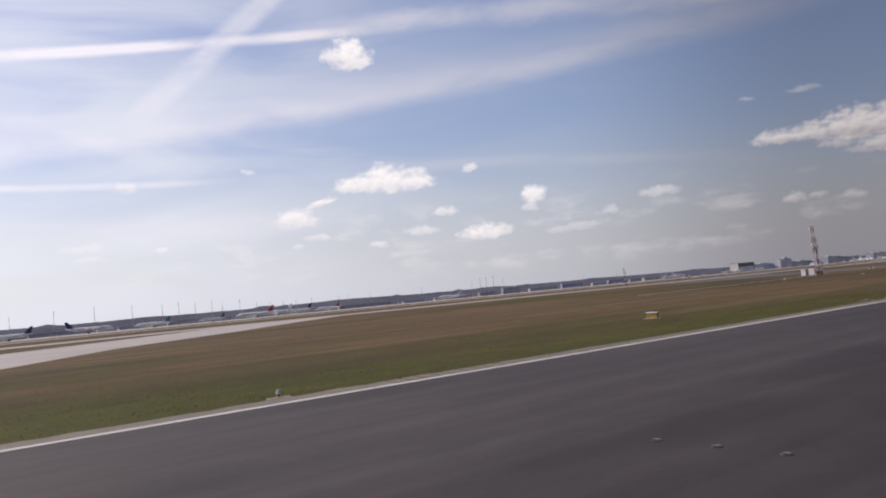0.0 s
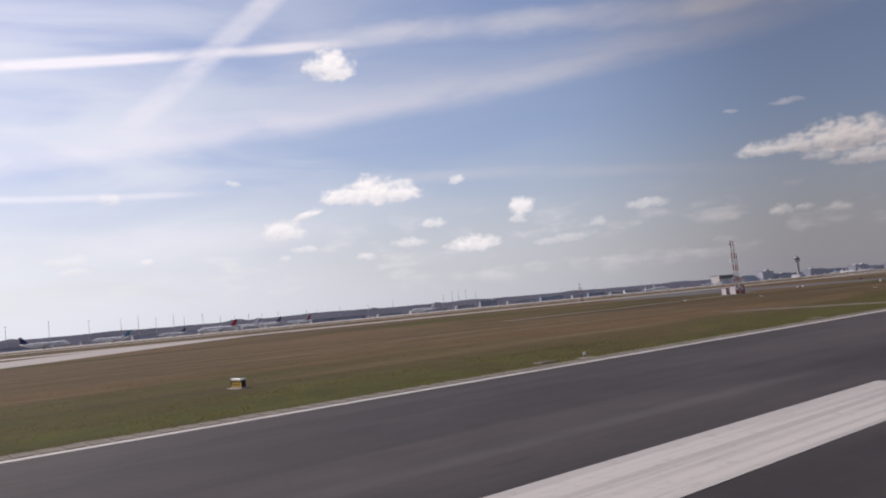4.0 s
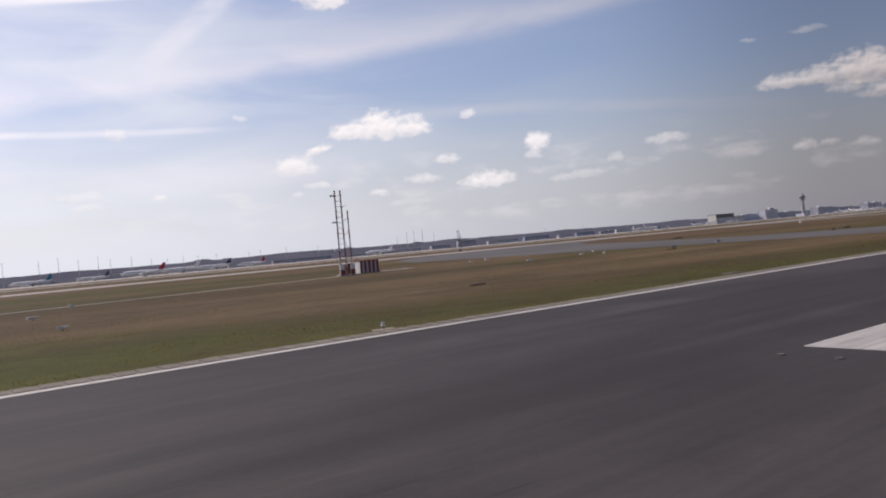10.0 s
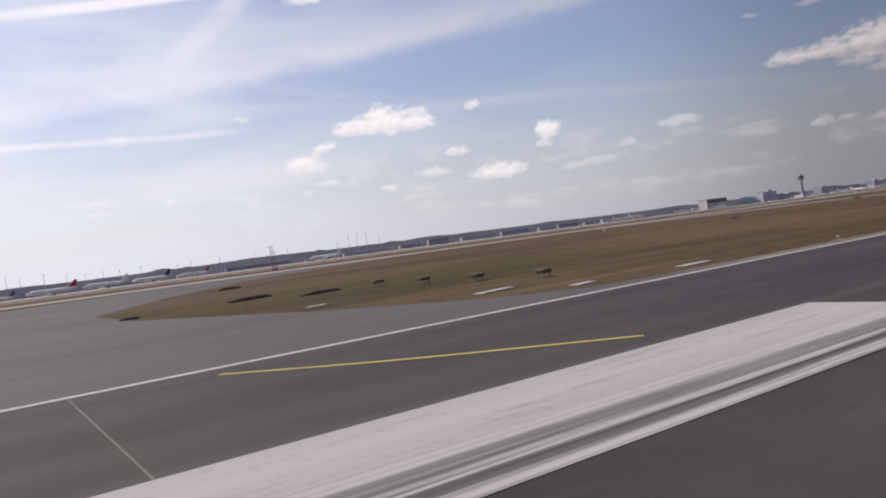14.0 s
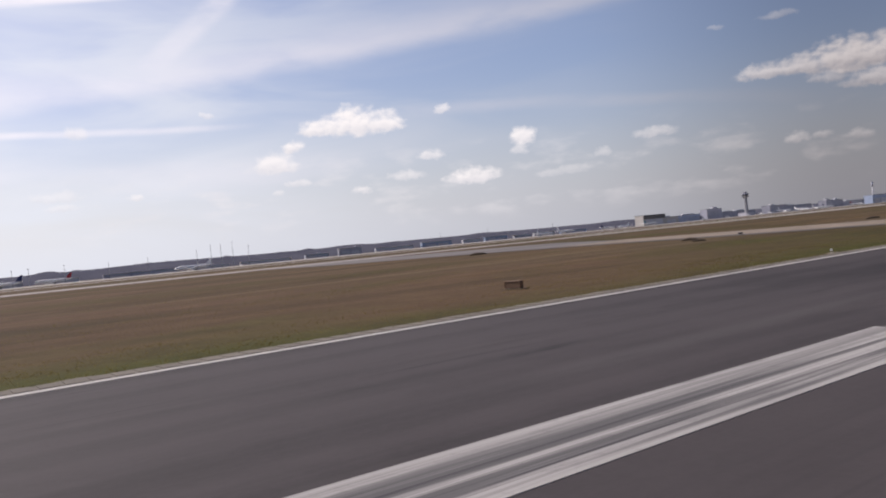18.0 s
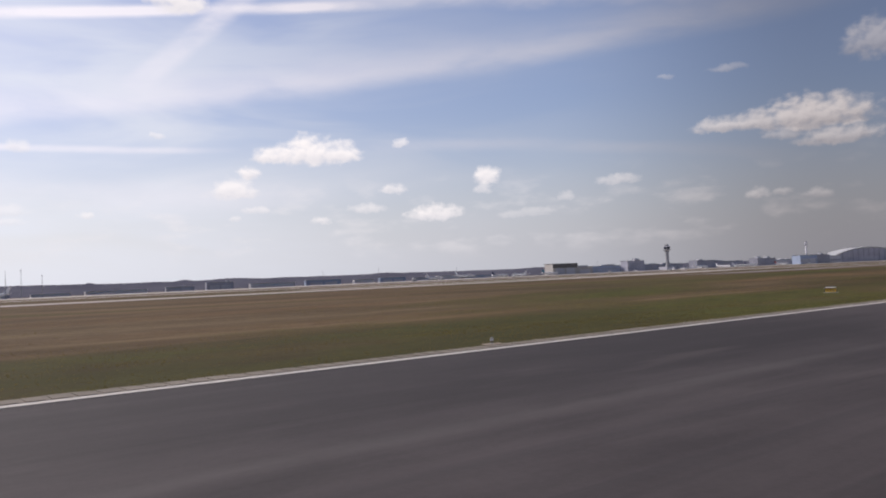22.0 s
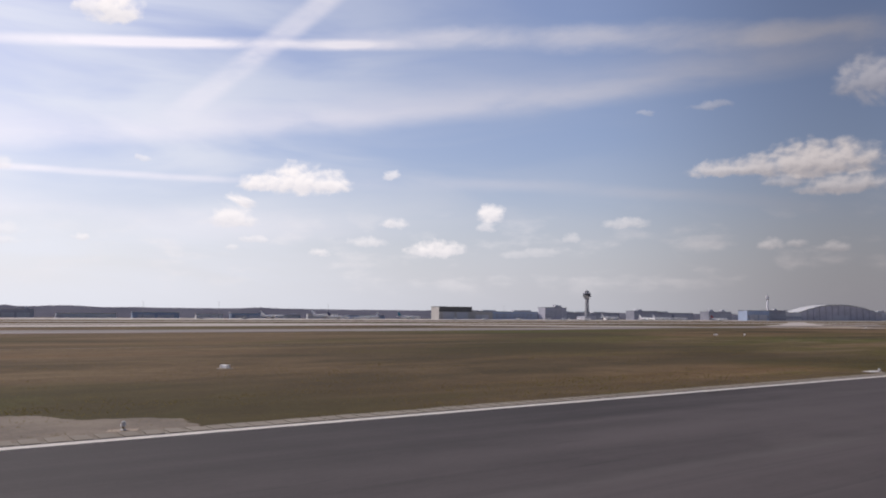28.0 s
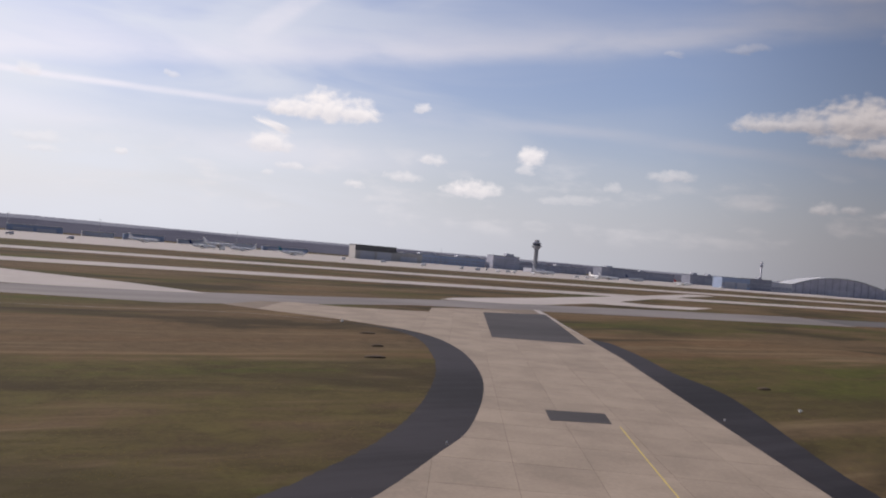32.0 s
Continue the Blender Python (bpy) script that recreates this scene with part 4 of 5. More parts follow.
for x, y, w, d, h, turn in ((415.3, 101.8, 8.5, 1.6, 0.5, 14), (420.0, 89.4, 8.0, 1.6, 0.45, 16), (436, 171, 7, 2, 0.6, 10), (531, 71, 4.5, 1.4, 0.3, 5), (261, 65, 3.2, 1.3, 0.25, 8), (332.4, 94.2, 3.0, 1.3, 0.3, 5),
                            (730.5, 104.5, 6.5, 1.8, 0.5, 0), (735, 184, 8, 2, 0.6, 0), (808, 102.8, 9, 1.8, 0.5, 0), (809, 82, 6, 1.6, 0.45, 0), (1735.5, 187.5, 5.6, 2.0, 0.45, -5), (1726.4, 163.3, 4.0, 1.8, 0.45, -5),
                            (1717.1, 146, 6.2, 2.0, 0.5, -5), (1789.1, 103.9, 4.5, 1.8, 0.45, -5), (398.5, 97, 3, 1.4, 0.4, 10), (720, 94.5, 5.5, 1.5, 0.4, 0), (596, 152, 6, 2, 0.5, 8)):
    earth_mound(x, y, w * 0.8, d, h * 1.2, turn)


def transmissometer(x, y):
    t = thing("visibility_sensor", x, y, 0, 10, "grey twin-post visibility sensor with a white round head", "sensor", "")
    part("post", box(bmesh.new(), -0.35, 0, 0, 0.34, 0.3, 1.15, 0.04), GREY_WALL, t)
    part("cabinet", box(bmesh.new(), 0.35, 0.1, 0, 0.36, 0.36, 0.95, 0.04), DARK_WALL, t, "dark grey cabinet")
    bm = bmesh.new()
    bmesh.ops.create_uvsphere(bm, u_segments=14, v_segments=8, radius=0.22, matrix=Matrix.Translation((-0.35, 0, 1.25)))
    part("round_head", bm, WHITE, t, "round white head", smooth=True)
    part("footing", box(bmesh.new(), 0, 0, -0.05, 1.5, 1.0, 0.1, 0.02), PALE, t, "concrete footing")


transmissometer(518.8, 51.2)


# ---- glide-path antenna mast and its shelter ----
def antenna_mast(x, y, height, turn, label):
    t = thing("antenna_mast", x, y, 0, turn, label, "antenna mast", "antenna masts")
    bands = 9
    step = height / bands
    for sx, top in ((-0.55, height), (0.75, height)):
        for b in range(bands):
            part("pole", tube(bmesh.new(), (sx, 0, b * step), (sx, 0, (b + 1) * step), 0.17, sides=8), RED if b % 2 == 0 else DULL_WHITE, t, "red pole section" if b % 2 == 0 else "dull white pole section")
    for b in range(7):
        part("pole", tube(bmesh.new(), (2.2, 0.4, b * step * 0.98), (2.2, 0.4, (b + 1) * step * 0.98), 0.15, sides=8), RED if b % 2 == 0 else DULL_WHITE, t)
    for i in range(1, 16):
        part("rung", tube(bmesh.new(), (-0.55, 0, i * height / 16), (0.75, 0, i * height / 16), 0.05, sides=6), STEEL, t)
    for i in range(1, 6):
        z = i * height * 0.16
        part("brace", tube(bmesh.new(), (0.75, 0, z), (2.2, 0.4, z + 0.6), 0.05, sides=6), STEEL, t)
    for z in (height * 0.3, height * 0.62, height * 0.93):
        part("antenna", box(bmesh.new(), -1.1, -0.2, z, 1.3, 0.55, 0.35, 0.05), WHITE, t, "white antenna element")
        part("bracket", box(bmesh.new(), -0.55, -0.1, z + 0.05, 0.3, 0.3, 0.25), STEEL, t)
    part("footing", box(bmesh.new(), 0.8, 0.1, -0.05, 4.6, 2.0, 0.35, 0.05), PALE, t)
    for sx in (-0.4, 2.0):
        for k in range(2):
            part("foot_panel", box(bmesh.new(), sx, -0.5, 0.3 + k * 1.1, 0.9, 0.1, 1.1, 0.02), RED if k == 0 else WHITE, t)
    return t


antenna_mast(290.4, 148.0, 18.6, -8, "tall red and white glide-path antenna mast")
antenna_mast(566, 468, 16.2, -8, "far red and white antenna mast across the grass")


def striped_shelter(x, y, w, d, h, stripes, label):
    t = thing("equipment_shelter", x, y, 0, -6, label, "shelter", "equipment shelters")
    part("body", box(bmesh.new(), 0, 0, 0.2, w, d, h, 0.05), PALE_WALL, t)
    each = w / stripes
    for k in range(0, stripes, 2):
        part("stripe", box(bmesh.new(), -w / 2 + (k + 0.5) * each, -d / 2 - 0.02, 0.2, each, 0.06, h, 0.0), RED, t, "red stripe panel")
    part("roof", box(bmesh.new(), 0, 0, 0.2 + h, w + 0.3, d + 0.3, 0.14, 0.04), RED, t)
    door = part("door", box(bmesh.new(), w / 2 + 0.02, 0, 0.25, 0.06, 0.9, h * 0.8, 0.0), GREY_WALL, t)
    part("handle", box(bmesh.new(), w / 2 + 0.06, 0.3, 0.25 + h * 0.4, 0.05, 0.05, 0.2), STEEL, door)
    part("plinth", box(bmesh.new(), 0, 0, -0.05, w + 0.6, d + 0.6, 0.25, 0.03), PALE, t)
    return t


striped_shelter(299.5, 153.5, 4.6, 2.8, 2.6, 9, "red and white striped equipment shelter by the mast")
striped_shelter(294.6, 155.0, 1.8, 2.0, 2.2, 3, "small red and white striped equipment cabinet")
cover_plate(308, 155, 9, 2.2, 3)


# ---- far buildings ----
def far_building(name, x0, x1, y, depth, h, wall, roof, label, windows=0, doors=0, roof_h=0.8, plant=0, band=None, door_paint=None):
    w = x1 - x0
    h *= 1.22
    t = thing(name, (x0 + x1) / 2, y + depth / 2, 0, 0, label, "building")
    part("wall", box(bmesh.new(), 0, 0, 0, w, depth, h), wall, t)
    top = part("roof", box(bmesh.new(), 0, 0, h, w + 1.2, depth + 1.2, roof_h, 0.2), roof, t)
    if band:
        part("fascia", box(bmesh.new(), 0, -depth / 2 - 0.3, h * 0.62, w + 1, 0.8, h * 0.4), band, t, "dark fascia band")
    for k in range(windows):
        z = h * (0.22 + 0.62 * k / max(1, windows))
        n = max(3, int(w / 14))
        for i in range(n):
            part("window", box(bmesh.new(), -w / 2 + (i + 0.5) * w / n, -depth / 2 - 0.1, z, w / n * 0.82, 0.3, h * 0.62 / max(1, windows) * 0.5), WINDOW, t)
    for k in range(doors):
        dw = w / (doors + 0.4)
        part("door", box(bmesh.new(), -w / 2 + (k + 0.7) * w / (doors + 0.4), -depth / 2 - 0.35, 0, dw * 0.86, 0.5, h * 0.6), door_paint or PALE_WALL, t, "broad sliding door")
    for k in range(plant):
        pw = w * random.uniform(0.08, 0.2)
        part("roof_plant", box(bmesh.new(), random.uniform(-w, w) * 0.36, 0, h + roof_h, pw, depth * 0.4, h * random.uniform(0.12, 0.22), 0.2), GREY_WALL, top, "roof plant room")
    return t


far_building("hangar", 2318, 2412, 1440, 31, 23, BEIGE_WALL, OLIVE_ROOF, "beige hangar with a dark olive roof band", doors=2, roof_h=1.2, band=OLIVE_ROOF)
far_building("hangar_annex", 2414, 2480, 1446, 27, 15, BEIGE_WALL, ROOF, "lower beige annex of a hangar", doors=1)
far_building("office_block", 2716, 2795, 1515, 27, 26, SLATE_WALL, ROOF, "dark glazed airport office block", windows=4, plant=2)
far_building("terminal_wing", 2490, 2712, 1540, 31, 16, BLUE_WALL, PALE_ROOF, "long low bluish terminal wing", windows=2, plant=3)
far_building("terminal_wing", 2800, 3055, 1560, 36, 15, DARK_WALL, ROOF, "long low dark terminal wing with glazing", windows=2, plant=4)
far_building("terminal_block", 3062, 3165, 1510, 31, 21, DARK_WALL, ROOF, "grey terminal block with window rows", windows=3, plant=1)
far_building("terminal_wing", 3165, 3350, 1520, 27, 17, DARK_WALL, ROOF, "long low dark terminal wing with glazing", windows=2, plant=3)
far_building("terminal_block", 3352, 3470, 1465, 31, 21, DARK_WALL, ROOF, "grey terminal block with window rows", windows=3, plant=2)
far_building("blue_hall", 3180, 3285, 1222, 27, 22, BLUE_WALL, ROOF, "bright blue clad service hall", windows=1, doors=2)
far_building("grey_hall", 3288, 3375, 1226, 27, 23, DARK_WALL, ROOF, "dark grey service hall with flat roof", windows=2, plant=1)
far_building("grey_hall", 3380, 3480, 1240, 22, 19, PALE_WALL, ROOF, "pale grey low service hall", windows=1)
# scattered halls before the woods: their west ends, widths, heights and styles
HALLS = [(-860, 150, 11, 1), (-640, 90, 8, 0), (-500, 170, 12, 2), (-250, 120, 9, 0), (-60, 70, 10, 3), (60, 150, 10, 1), (260, 110, 9, 2), (420, 60, 7, 0), (520, 140, 11, 3), (700, 90, 8, 1), (830, 60, 10, 0), (935, 150, 10, 2),
         (1120, 70, 7, 3), (1215, 120, 9, 0), (1375, 60, 12, 1), (1462, 62, 16, 2), (1560, 110, 9, 3), (1702, 95, 12, 4), (1830, 58, 9, 0), (1905, 78, 11, 4), (2010, 60, 8, 1), (2092, 78, 10, 0), (2190, 105, 8, 4)]
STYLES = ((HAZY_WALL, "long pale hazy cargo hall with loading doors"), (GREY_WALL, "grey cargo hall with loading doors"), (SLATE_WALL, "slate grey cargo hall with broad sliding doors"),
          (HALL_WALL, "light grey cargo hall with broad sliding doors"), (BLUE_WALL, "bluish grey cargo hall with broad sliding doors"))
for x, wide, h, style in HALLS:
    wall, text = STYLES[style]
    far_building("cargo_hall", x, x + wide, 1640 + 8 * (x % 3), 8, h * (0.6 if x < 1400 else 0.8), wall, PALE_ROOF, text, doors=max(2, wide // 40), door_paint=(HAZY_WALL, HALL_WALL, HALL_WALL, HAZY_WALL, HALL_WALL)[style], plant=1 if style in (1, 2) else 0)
rows = ((3500, 3700, 14, 1), (3900, 4100, 24, 2), (4150, 4420, 18, 0), (4460, 4700, 27, 1), (4750, 5050, 16, 2))
for k, (x0, x1, h, style) in enumerate(rows):
    far_building("terminal_block", x0, x1, 1500 + 60 * math.sin(k * 2.3), 34, h, (PALE_WALL, GREY_WALL, DARK_WALL)[style], ROOF, ("pale airport building with window bands", "grey airport building with window bands", "dark airport building with window bands")[style], windows=2, plant=2)


def control_tower(x, y):
    t = thing("control_tower", x, y, 0, 0, "tall grey control tower with a wide glazed cab", "control tower")
    part("shaft", lathe(bmesh.new(), [(6.2, 0), (5.2, 12), (4.7, 49), (5.0, 53)], 20), TOWER_WALL, t, smooth=True)
    part("collar", lathe(bmesh.new(), [(5.0, 52.5), (9.0, 58.0), (10.8, 59.5), (10.8, 61.0), (8.6, 61.6)], 24), TOWER_WALL, t, "flared grey collar")
    cab = part("cab_glazing", lathe(bmesh.new(), [(8.2, 61.6), (9.6, 66.6)], 24), GLASS, t, "dark sloped cab glazing")
    part("balcony", lathe(bmesh.new(), [(11.4, 59.8), (11.5, 60.0), (11.5, 61.2), (11.3, 61.2), (11.2, 60.0)], 24), STEEL, t)
    part("cab_roof", lathe(bmesh.new(), [(10.2, 66.6), (10.2, 67.8), (7.5, 68.8)], 24), DARK_WALL, t)
    part("roof_house", lathe(bmesh.new(), [(5.6, 68.6), (5.6, 73.4), (5.2, 74.2)], 16), TOWER_WALL, t)
    for k in range(8):
        a = k * math.pi / 4
        part("mullion", tube(bmesh.new(), (8.3 * math.cos(a), 8.3 * math.sin(a), 61.6), (9.7 * math.cos(a), 9.7 * math.sin(a), 66.6), 0.18, sides=6), DARK_WALL, cab)
    part("mast", tube(bmesh.new(), (0, 0, 74), (0, 0, 78.5), 0.3, 0.12, sides=8), STEEL, t)
    part("base_building", box(bmesh.new(), 0, 2, 0, 40, 30, 9, 0.3), GREY_WALL, t)


control_tower(2752, 1398)


def radar_tower(x, y):
    t = thing("radar_tower", x, y, 0, 0, "slim grey radar tower with a head on top", "radar tower")
    part("shaft", tube(bmesh.new(), (0, 0, 0), (0, 0, 66), 3.4, 2.6, 14), GREY_WALL, t, smooth=True)
    part("platform", lathe(bmesh.new(), [(2.7, 64), (5.0, 67), (5.0, 68.4), (2.8, 68.6)], 16), DARK_WALL, t)
    part("head", lathe(bmesh.new(), [(3.6, 68.6), (4.2, 74), (3.4, 79)], 16), GREY_WALL, t)
    part("antenna", tube(bmesh.new(), (0, 0, 79), (0, 0, 84), 0.3, 0.1, 8), STEEL, t)


radar_tower(3578, 1407)


def arched_hall(x0, x1, y, depth, rise):
    """A hall with a shallow arched roof and a dark glazed front."""
    t = thing("arched_hall", (x0 + x1) / 2, y, 0, -26, "large hall with a pale arched roof and dark front", "building")
    w, n = x1 - x0, 28
    base = 20
    crown = lambda u: base + (rise - base) * (1 - (2 * u - 1) ** 2)
    bm = bmesh.new()
    front = [bm.verts.new((-w / 2 + w * i / n, 0, crown(i / n) - 2.0)) for i in range(n + 1)]
    foot = [bm.verts.new((-w / 2 + w * i / n, 0, 0)) for i in range(n + 1)]
    for i in range(n):
        bm.faces.new((foot[i], foot[i + 1], front[i + 1], front[i]))
    front_wall = part("front", bm, SLATE_WALL, t, "dark glazed front")
    bm = bmesh.new()
    loops = [[bm.verts.new((-w / 2 + w * i / n, yy, crown(i / n) + dz)) for i in range(n + 1)] for yy, dz in ((-3, -2.4), (-3, 0.6), (depth, 0.6), (depth, -2.4))]
    for a, b in zip(loops, loops[1:] + loops[:1]):
        for i in range(n):
            bm.faces.new((a[i], a[i + 1], b[i + 1], b[i]))
    part("roof", bm, PALE_ROOF, t, "pale arched roof shell")
    for i in range(1, 14):
        u = i / 14
        part("front_post", box(bmesh.new(), -w / 2 + w * u, -0.6, 0, 1.6, 1.2, crown(u) - 2.2), DARK_WALL, front_wall)
    part("door", box(bmesh.new(), 0, -0.9, 0, w * 0.22, 0.6, 16), GREY_WALL, t)
    for s in (-1, 1):
        part("side_wall", box(bmesh.new(), s * w / 2, depth / 2, 0, 3, depth, base), GREY_WALL, t)


arched_hall(3560, 3860, 1250, 70, 50)


def light_mast(x, y, h):
    t = thing("apron_light_mast", x, y, 0, random.uniform(0, 90), "tall slim grey apron floodlight mast", "floodlight mast", "apron floodlight masts")
    part("pole", tube(bmesh.new(), (0, 0, 0), (0, 0, h), 0.45, 0.22, 8), STEEL, t)
    arm = part("crossarm", box(bmesh.new(), 0, 0, h - 0.6, 2.2, 0.4, 0.3), STEEL, t)
    for k in range(4):
        part("floodlight", box(bmesh.new(), -0.9 + k * 0.6, -0.3, h - 1.1, 0.45, 0.4, 0.5, 0.06), GREY_WALL, arm)
    return t


for x, y, h in ((298, 1300, 41), (355, 1300, 38), (403, 1300, 36), (430, 1300, 40), (458, 1300, 33), (487, 1300, 37), (505, 1300, 31), (537, 1300, 34), (568, 1300, 28), (594, 1300, 26), (620, 1300, 28), (645, 1300, 26), (677, 1300, 27),
                (735, 1300, 26), (757, 1300, 27), (806, 1300, 28), (240, 1300, 38), (180, 1300, 36), (975, 1190, 31), (997, 1190, 37), (1013, 1190, 38), (1032, 1190, 40), (1058, 1190, 32), (870, 1300, 27), (930, 1300, 29),
                (1700, 1560, 32), (1850, 1560, 34), (2120, 1600, 32), (2560, 1500, 34)):
    light_mast(x, y, h)


# ---- parked airliners ----
def loft(bm, rings, sides=16):
    """A body along x from (x, radius_y, radius_z, z) rings."""
    loops = [[bm.verts.new((x, ry * math.cos(2 * math.pi * i / sides), z + rz * math.sin(2 * math.pi * i / sides))) for i in range(sides)] for x, ry, rz, z in rings]
    for a, b in zip(loops, loops[1:]):
        for i in range(sides):
            bm.faces.new((a[i], a[(i + 1) % sides], b[(i + 1) % sides], b[i]))
    bm.faces.new(loops[0][::-1]), bm.faces.new(loops[-1])
    return bm


def blade(bm, root, tip, root_chord, tip_chord, thick):
    """A tapered wing or fin between two leading-edge points, its chord running along +x."""
    up = Vector((0, 0, 1)) if abs(tip[2] - root[2]) < abs(tip[1] - root[1]) else Vector((0, 1, 0))
    rows = []
    for p, c, t in ((Vector(root), root_chord, thick), (Vector(tip), tip_chord, thick * 0.4)):
        rows.append([bm.verts.new(p + Vector((f * c, 0, 0)) + up * g * t) for f, g in ((0, 0), (0.3, 0.5), (1, 0.05), (1, -0.05), (0.3, -0.5))])
    for i in range(5):
        bm.faces.new((rows[0][i], rows[0][(i + 1) % 5], rows[1][(i + 1) % 5], rows[1][i]))
    bm.faces.new(rows[0][::-1]), bm.faces.new(rows[1])
    return bm


def airliner(x, y, turn, size, fin_paint, label, group="parked airliners"):
    """Nose towards -x; size is the fuselage length."""
    s = size / 60.0
    t = thing("airliner", x, y, 0, turn, label, "airliner", group)
    r = 3.2 * s
    z = 5.6 * s
    rings = [(-30, .05, .05, -.4), (-29, .35, .34, -.3), (-27, .68, .66, -.12), (-24, .92, .9, 0), (-20, 1, 1, 0), (10, 1, 1, 0), (17, .92, .88, .12), (24, .55, .5, .42), (29, .2, .2, .66), (30, .05, .06, .7)]
    part("fuselage", loft(bmesh.new(), [(a * s, b * r, c * r, z + d * r) for a, b, c, d in rings]), WHITE, t, smooth=True)
    part("cockpit_window", loft(bmesh.new(), [(-27.6 * s, .5 * r, .12 * r, z + .38 * r), (-26.2 * s, .66 * r, .13 * r, z + .5 * r)], 10), GLASS, t, "dark cockpit windows")
    for side in (1, -1):
        wing = part("wing", blade(bmesh.new(), (-7 * s, side * r * 0.8, z - r * 0.5), (9.5 * s, side * 29 * s, z + 1.6 * s), 11.5 * s, 2.6 * s, 1.3 * s), WHITE, t)
        part("tailplane", blade(bmesh.new(), (22.5 * s, side * r * 0.3, z + r * 0.5), (27.5 * s, side * 10 * s, z + r * 0.9), 5.5 * s, 2.0 * s, 0.5 * s), WHITE, t)
        engine = part("engine", loft(bmesh.new(), [(-8 * s, 1.3 * s, 1.3 * s, 0), (-7.4 * s, 1.6 * s, 1.6 * s, 0), (-3.5 * s, 1.5 * s, 1.5 * s, 0), (-1.5 * s, 0.9 * s, 0.9 * s, 0)], 14), WHITE, t, smooth=True)
        engine.matrix_basis = pose(0, side * 9.5 * s * K, (z - r * 0.5 - 1.9 * s) * K)
        part("pylon", box(bmesh.new(), -3 * s, side * 9.5 * s, z - r * 0.5 - 1.2 * s, 5 * s, 0.5 * s, 1.6 * s), GREY_WALL, wing)
        gear = part("main_gear", tube(bmesh.new(), (2 * s, side * 5 * s, 0.8 * s), (2 * s, side * 5 * s, z - r * 0.4), 0.35 * s, sides=8), STEEL, t)
        part("main_wheel", tube(bmesh.new(), (2 * s, side * 5.8 * s, 0.9 * s), (2 * s, side * 4.2 * s, 0.9 * s), 0.9 * s, sides=12), TYRE, gear, "black tyre")
        part("window_row", box(bmesh.new(), -4 * s, side * (r - 0.05 * s), z + 0.25 * r, 36 * s, 0.16 * s, 0.45 * s), GLASS, t, "dark cabin window row")
    part("fin", blade(bmesh.new(), (19 * s, 0, z + r * 0.7), (27.5 * s, 0, z + r * 0.7 + 9.5 * s), 9.0 * s, 3.6 * s, 0.7 * s), fin_paint, t, "painted tail fin")
    leg = part("nose_gear", tube(bmesh.new(), (-23 * s, 0, 0.6 * s), (-23 * s, 0, z - r * 0.7), 0.28 * s, sides=8), STEEL, t)
    part("nose_wheel", tube(bmesh.new(), (-23 * s, 0.5 * s, 0.65 * s), (-23 * s, -0.5 * s, 0.65 * s), 0.65 * s, sides=12), TYRE, leg, "black tyre")
    return t


for x, y, turn, size, paint, text in (
        (302, 1352, 176, 72, NAVY, "white airliner with a navy tail fin parked far away"), (395, 1330, 0, 60, TEAL, "white airliner with a teal tail fin parked far away"),
        (470, 1260, 4, 46, NAVY, "small white airliner with a navy tail fin"), (538, 1240, 0, 68, SCARLET, "white airliner with a red tail fin parked far away"),
        (636, 1370, 2, 70, WHITE, "long all-white airliner parked far away"), (735, 1480, 0, 70, NAVY, "long white airliner with a navy tail fin"),
        (1003, 1300, 2, 64, WHITE, "long all-white airliner parked far away"), (820, 1500, 3, 60, SCARLET, "white airliner with a red tail fin parked far away"), (170, 1250, 0, 64, NAVY, "white airliner with a navy tail fin parked far away"), (85, 1300, 2, 60, TEAL, "white airliner with a teal tail fin parked far away"),
        (2052, 1480, 178, 62, WHITE, "all-white airliner parked before the cargo halls"), (2610, 1190, 172, 52, WHITE, "all-white airliner parked on the apron"), (2775, 1180, 150, 46, WHITE, "small all-white airliner parked on the apron"),
        (2880, 1210, 168, 48, NAVY, "small white airliner with a navy fin on apron"), (3010, 1190, 150, 44, SCARLET, "small white airliner with a red fin on apron"), (1900, 1400, 178, 50, WHITE, "all-white airliner parked before the cargo halls"), (1962, 1250, 176, 44, NAVY, "small white airliner with a navy fin on apron"),
        (2030, 1262, 4, 46, WHITE, "all-white airliner parked on the apron"), (2110, 1245, 176, 48, TEAL, "small white airliner with a teal fin on apron"), (2805, 1250, 96, 44, WHITE, "all-white airliner nose-on upon the apron")):
    airliner(x, y, turn, size, paint, text)


def truck(x, y, turn, paint, label):
    t = thing("apron_truck", x, y, 0, turn, label, "truck", "apron trucks")
    part("box_body", box(bmesh.new(), 1.5, 0, 1.1, 7, 2.8, 3.4, 0.15), paint, t)
    cab = part("cab", box(bmesh.new(), -3.6, 0, 0.9, 2.4, 2.7, 2.6, 0.25), paint, t)
    part("windscreen", box(bmesh.new(), -4.82, 0, 2.1, 0.08, 2.2, 1.0), GLASS, cab, "dark windscreen")
    for sx in (-3.4, 1.0, 3.6):
        for sy in (-1.2, 1.2):
            part("wheel", tube(bmesh.new(), (sx, sy - 0.25, 0.6), (sx, sy + 0.25, 0.6), 0.6, sides=12), TYRE, t)
    return t


